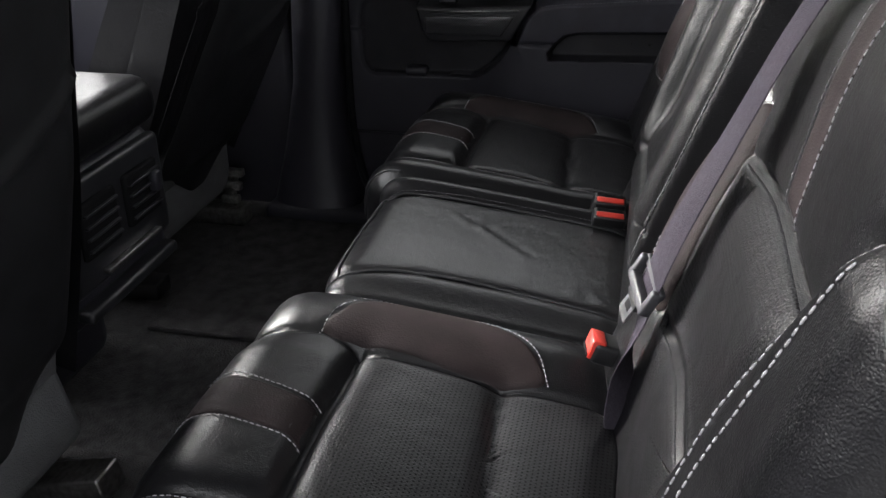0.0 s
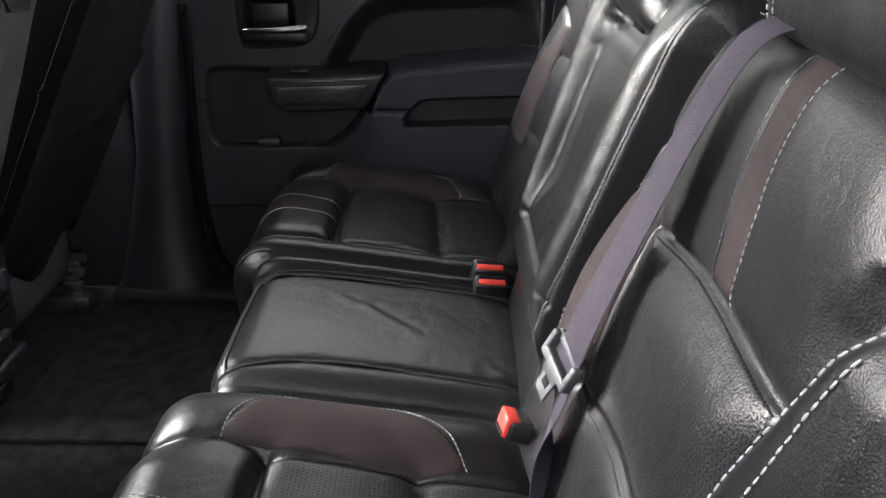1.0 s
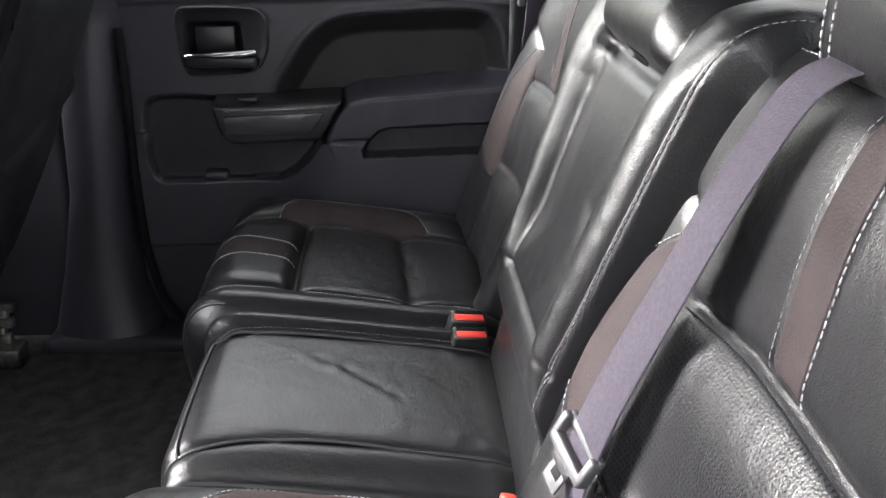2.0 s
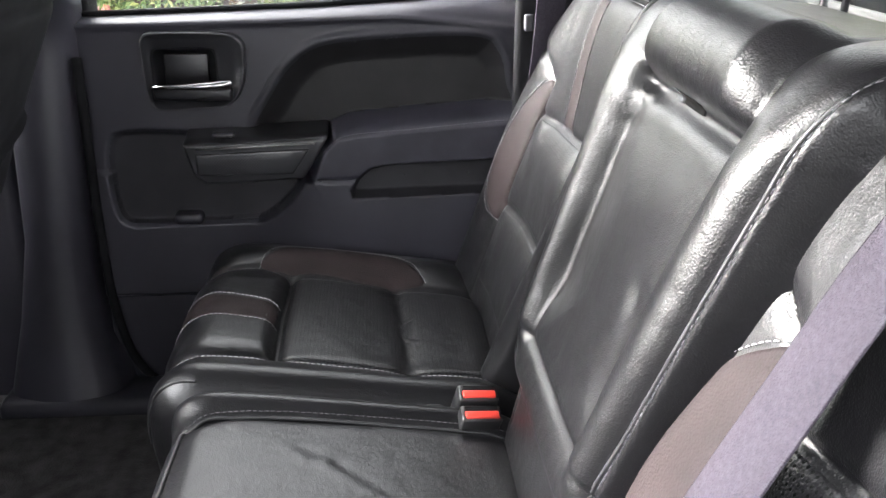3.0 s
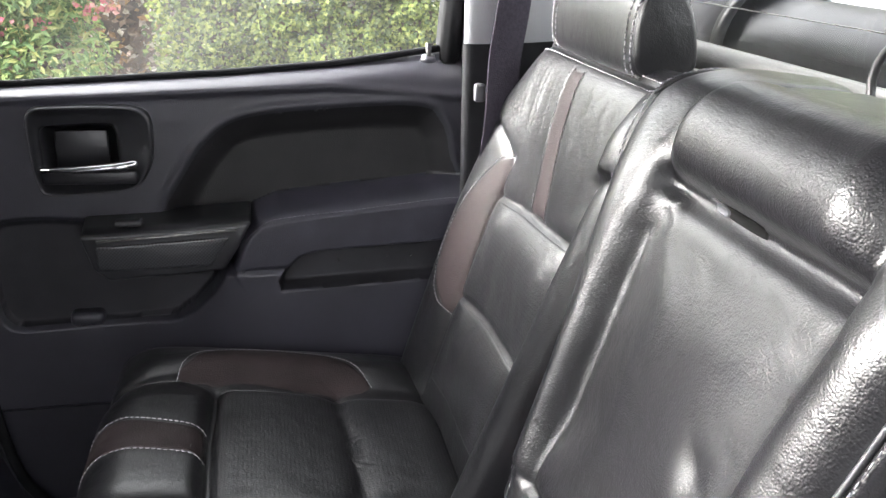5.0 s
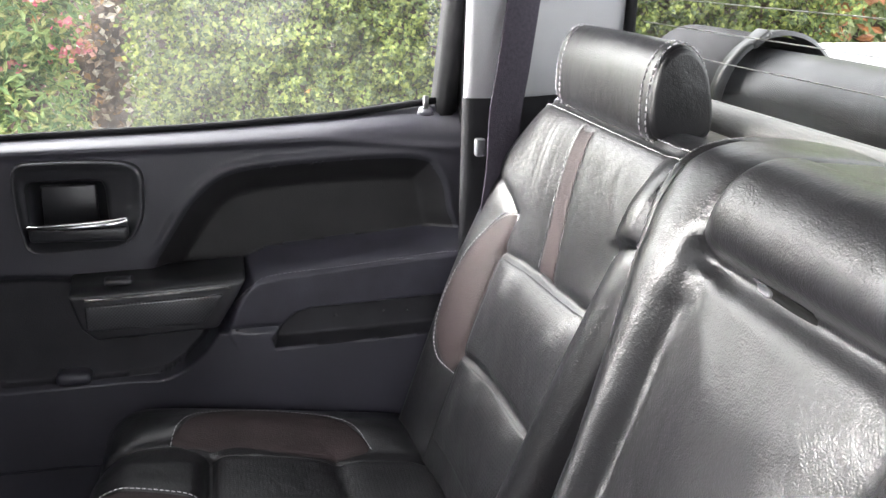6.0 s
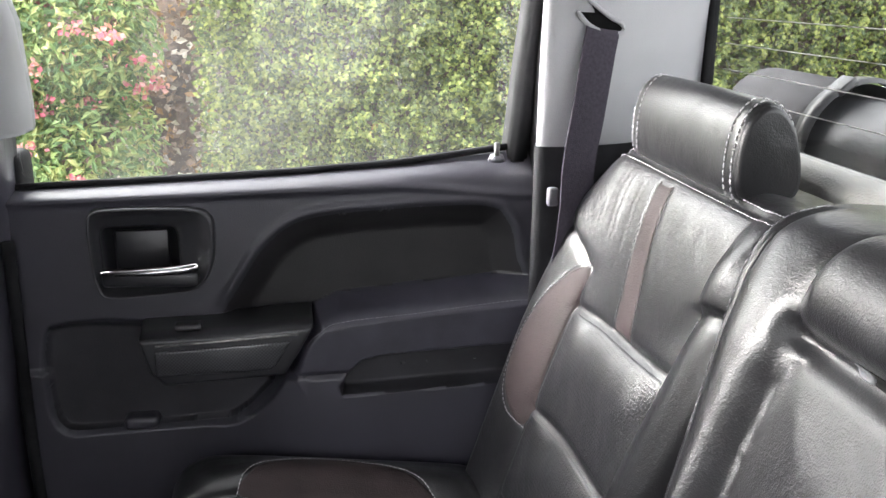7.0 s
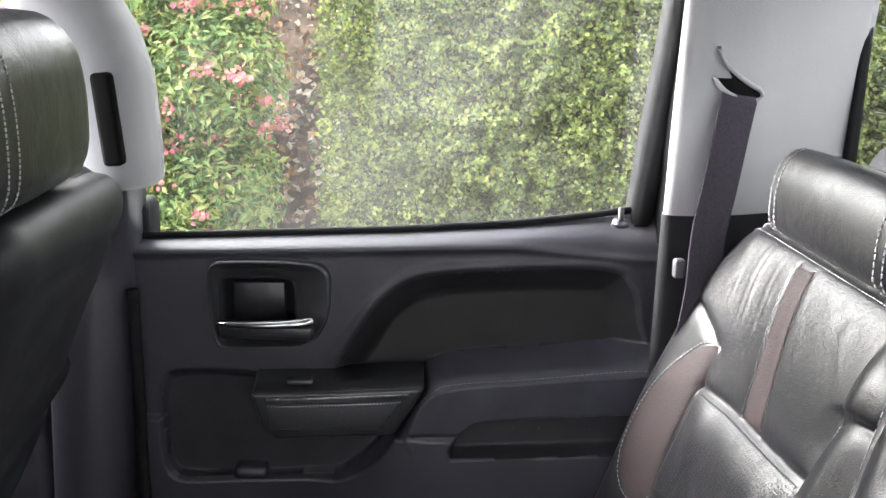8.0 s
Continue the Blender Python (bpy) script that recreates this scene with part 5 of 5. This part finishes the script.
def leafy(name, seed, count, size, place, mats, label, category, aspect=0.55, curl=0.25):
    """Many small bent leaves; place(rng) gives a spot and the way the leaf faces."""
    rng = np.random.RandomState(seed)
    v, f, pick = [], [], []
    for _ in range(count):
        p, face = place(rng)
        face = np.asarray(face, float) + rng.normal(0, 0.55, 3)
        face /= np.linalg.norm(face)
        a = np.cross(face, rng.normal(0, 1, 3))
        a /= np.linalg.norm(a) + 1e-9
        b = np.cross(face, a)
        s = size * rng.uniform(0.6, 1.25)
        n = len(v)
        v += [p - a * s * 0.5, p + b * s * aspect * 0.5 + face * s * curl * 0.3, p + a * s * 0.5 - face * s * curl * 0.3, p - b * s * aspect * 0.5 + face * s * curl * 0.3]
        f += [(n, n + 1, n + 2), (n, n + 2, n + 3)]
        k = rng.randint(len(mats))
        pick += [k, k]
    ob = solid(name, v, f, mats[0], smooth=False)
    for m in mats[1:]:
        ob.data.materials.append(m)
    ob.data.polygons.foreach_set("material_index", pick)
    return tagged(ob, label, category, "", "stuff")


def leaf(name, colour):
    m = material(name, colour, 0.65, vary=0.25, vary_size=0.08)
    n, l = m.node_tree.nodes, m.node_tree.links
    p = n["Principled BSDF"]
    t, mix = n.new("ShaderNodeBsdfTranslucent"), n.new("ShaderNodeMixShader")
    t.inputs[0].default_value = (colour[0] * 1.4, colour[1] * 1.4, colour[2] * 1.1, 1)
    mix.inputs[0].default_value = 0.35
    l.new(p.outputs[0], mix.inputs[1]); l.new(t.outputs[0], mix.inputs[2])
    l.new(mix.outputs[0], n["Material Output"].inputs[0])
    return m


L_HEDGE = [leaf("hedge_leaf", c) for c in ((0.11, 0.14, 0.03), (0.07, 0.095, 0.022), (0.18, 0.205, 0.05), (0.035, 0.055, 0.015))]
L_BUSH = [leaf("bush_leaf", c) for c in ((0.12, 0.185, 0.06), (0.18, 0.24, 0.08), (0.06, 0.11, 0.035), (0.24, 0.26, 0.09))]
L_PINK = [leaf("pink_petal", c) for c in ((0.36, 0.08, 0.11), (0.36, 0.12, 0.14), (0.38, 0.2, 0.18), (0.32, 0.15, 0.1))]
L_CONIFER = [leaf("conifer_leaf", c) for c in ((0.2, 0.27, 0.11), (0.28, 0.34, 0.16), (0.11, 0.17, 0.06))]
L_RUST = [leaf("rust_leaf", c) for c in ((0.3, 0.12, 0.04), (0.22, 0.09, 0.035))]
SOIL = material("brown_soil", (0.07, 0.045, 0.03), 0.95, grain=0.01, grain_size=0.03, vary=0.4, vary_size=0.06)
TWIG = material("dark_twig", (0.045, 0.03, 0.02), 0.9, grain=0.002, grain_size=0.01)
PAVING = material("grey_paving", (0.16, 0.157, 0.152), 0.85, grain=0.003, grain_size=0.01, vary=0.2, vary_size=0.2)
ground = solid("ground", [(-60, -60, -0.62), (60, -60, -0.62), (60, 60, -0.62), (-60, 60, -0.62)], [(0, 1, 2, 3)], PAVING, smooth=False)
tagged(ground, "grey paved ground", "ground", "", "structure")
bed = solid("soil_bed", [(1.35, -4, -0.612), (4, -4, -0.612), (4, 4, -0.612), (1.35, 4, -0.612)], [(0, 1, 2, 3)], SOIL, smooth=False)
tagged(bed, "brown soil bed under the hedge", "ground", "", "structure")


def hedge_spot(rng):
    y, z = rng.uniform(-1.5, 0.535 + 0.012 * rng.normal()), rng.uniform(-0.1, 1.34)
    x = 1.95 + 0.05 * noise.noise((y * 3, z * 3, 0)) + 0.045 * noise.noise((y * 12, z * 12, 4)) + 0.06 * noise.noise((y * 27, z * 27, 2)) + rng.exponential(0.025)
    return np.array((x, y, z)), (-1, 0, 0.5)


part_core = part("hedge_core", block((2.03, -1.5, -0.6), (2.5, 0.5, 1.31), 0.05), TWIG, None)
tagged(part_core, "dark woody core of a clipped hedge", "hedge", "", "structure")
leafy("hedge_leaves", 3, 115000, 0.0155, hedge_spot, L_HEDGE, "small yellow-green leaves of a clipped hedge", "hedge", 0.7)


BUSHES = [(np.array((2.0 + dx, y, z)), r) for dx, y, z, r in ((0, 0.84, 0.3, 0.2), (0.05, 0.86, 0.6, 0.22), (0, 0.82, 0.88, 0.2), (0.06, 0.84, 1.15, 0.2), (0, 1.05, 0.45, 0.22), (0.03, 1.06, 0.8, 0.22), (0.02, 1.08, 1.1, 0.2), (0.1, 1.3, 0.5, 0.25), (0.1, 1.3, 0.85, 0.22), (0, 0.95, 0.0, 0.25))]


def bush_spot(rng):
    c, r = BUSHES[rng.randint(len(BUSHES))]
    d = rng.normal(0, 1, 3)
    d[0] = -abs(d[0])
    d /= np.linalg.norm(d)
    return c + d * r * rng.uniform(0.72, 1.06), d + (0, 0, 0.6)


leafy("bush_leaves", 5, 34000, 0.031, bush_spot, L_BUSH, "glossy green leaves of a flowering shrub", "shrub", 0.38)


def flower_spot(rng):
    k = rng.randint(150)
    q = np.random.RandomState(100 + k)
    c, r = BUSHES[q.randint(len(BUSHES))]
    d = q.normal(0, 1, 3)
    d[0] = -abs(d[0]) - 0.4
    d /= np.linalg.norm(d)
    return c + d * (r + 0.02) + rng.normal(0, 0.013, 3) * (0.6, 1.3, 0.7), (-1, 0, 0.4)


leafy("flower_petals", 7, 2600, 0.016, flower_spot, L_PINK, "pink and red flower clusters of a shrub", "flowers", 0.8)


def behind_spot(rng):
    y, z = rng.uniform(-5.0, -1.45), rng.uniform(-0.3, 2.4)
    x = 2.05 + 0.22 * noise.noise((y * 1.6, z * 1.2, 0)) + 0.1 * noise.noise((y * 5, z * 4, 2)) + rng.exponential(0.04)
    return np.array((x, y, z)), (-1, 0.3, 0.5)


def rust_spot(rng):
    while True:
        p, d = behind_spot(rng)
        if noise.noise((p[1] * 1.7 + 9, p[2] * 1.7, 5)) > 0.08:
            return p - (0.03, 0, 0), d


leafy("conifer_leaves", 9, 26000, 0.055, behind_spot, L_CONIFER, "green sprays of a conifer hedge", "hedge", 0.5)
leafy("rust_leaves", 11, 5000, 0.05, rust_spot, L_RUST, "rust-brown dry sprays in a conifer hedge", "hedge", 0.5)
core = part("conifer_core", block((2.4, -5.4, -0.6), (3.0, -1.5, 2.2), 0.1), TWIG, None)
tagged(core, "dark woody core of a conifer hedge", "hedge", "", "structure")

# leaf-strewn bank in the gap between hedge and shrub
v = [(2.15 + 0.06 * noise.noise((y * 6, z * 6, 1)) + 0.25 * z, y, z) for y in np.linspace(0.45, 1.7, 40) for z in np.linspace(-0.6, 1.3, 60)]
f = [(i * 60 + k, i * 60 + k + 1, (i + 1) * 60 + k + 1, (i + 1) * 60 + k) for i in range(39) for k in range(59)]
tagged(solid("soil_bank", v, f, SOIL), "brown soil bank behind the shrub", "ground", "", "structure")


def litter_spot(rng):
    y, z = rng.uniform(0.5, 0.8), rng.uniform(-0.2, 1.15)
    return np.array((2.06 + 0.2 * z - rng.uniform(0, 0.06), y, z)), (-1, 0, 0.8)


leafy("fallen_leaves", 13, 1500, 0.03, litter_spot, [leaf("dry_leaf", c) for c in ((0.16, 0.11, 0.08), (0.34, 0.3, 0.26), (0.09, 0.055, 0.035), (0.06, 0.04, 0.03), (0.2, 0.11, 0.04))], "dry fallen leaves on a soil bank", "leaves", 0.6)

# plain wall added out of view; it cuts sky light from the near side
WALL_GREY = material("grey_light_block", (0.2, 0.205, 0.215), 0.9, grain=0.004, grain_size=0.01, vary=0.12, vary_size=0.4)
wall = part("wall_light_block", block((-3.4, -6.0, -0.62), (-3.1, 2.5, 1.7), 0.02), WALL_GREY, None)
tagged(wall, "plain grey wall added out of view to block near-side light", "wall", "", "structure")

# truck bed with a rolled cover
bed = tagged(new("truck_bed"), "white pickup bed behind the cab", "vehicle", "", "structure")
part("bed_side", block((0.78, -2.2, 0.2), (0.88, -0.36, 0.87), 0.02), WHITE_PAINT, bed)
part("bed_side", block((-0.88, -2.2, 0.2), (-0.78, -0.36, 0.87), 0.02), WHITE_PAINT, bed)
part("tailgate", block((-0.8, -2.25, 0.2), (0.8, -2.18, 0.8), 0.02), WHITE_PAINT, bed)
part("bed_floor", block((-0.8, -2.2, 0.15), (0.8, -0.36, 0.2), 0.01), CARGO, bed)
cover = thing("bed_cover", "rolled black vinyl bed cover behind the rear window", "bed cover")
v, f = [], []
for x in np.linspace(-0.85, 0.85, 70):
    for k in range(28):
        a = 2 * math.pi * k / 28
        r = 0.075 * (1 + 0.05 * noise.noise((x * 4, math.cos(a), math.sin(a))))
        v.append((x, -0.42 + r * math.cos(a), 0.805 + r * 1.05 * math.sin(a)))
f = [(i * 28 + k, i * 28 + (k + 1) % 28, (i + 1) * 28 + (k + 1) % 28, (i + 1) * 28 + k) for i in range(69) for k in range(28)]
f += [tuple(range(28)), tuple(range(69 * 28, 70 * 28))]
solid("roll", v, f, CARGO, cover)
v, f = [], []
for x in np.linspace(0.62, 0.86, 12):
    for k in range(20):
        a = math.pi * (-0.1 + 1.2 * k / 19)
        v.append((x, -0.42 + 0.083 * math.cos(a), 0.81 + 0.09 * math.sin(a)))
f = [(i * 20 + k, i * 20 + k + 1, (i + 1) * 20 + k + 1, (i + 1) * 20 + k) for i in range(11) for k in range(19)]
solid("tarp_end", v, f, material("grey_wrap", (0.02, 0.02, 0.022), 0.95, grain=0.0005, wrinkle=0.003, spec=0.1), cover, "grey fabric wrap")
# a strap with a buckle round the wrapped end
v, f = [], []
for x in (0.605, 0.608, 0.632, 0.635):
    for k in range(20):
        a = math.pi * (-0.1 + 1.2 * k / 19)
        r = 0.092 if 0.606 < x < 0.634 else 0.086
        v.append((x, -0.42 + r * math.cos(a), 0.81 + (r + 0.007) * math.sin(a)))
f = [(i * 20 + k, i * 20 + k + 1, (i + 1) * 20 + k + 1, (i + 1) * 20 + k) for i in range(3) for k in range(19)]
strap = solid("strap", v, f, BUCKLE, cover, "black webbing strap")
part("strap_buckle", block((0.604, -0.4, 0.893), (0.636, -0.37, 0.903), 0.003, 2, Euler((radians(-40), 0, 0)).to_matrix().to_4x4()), BUCKLE, strap, "black plastic buckle")
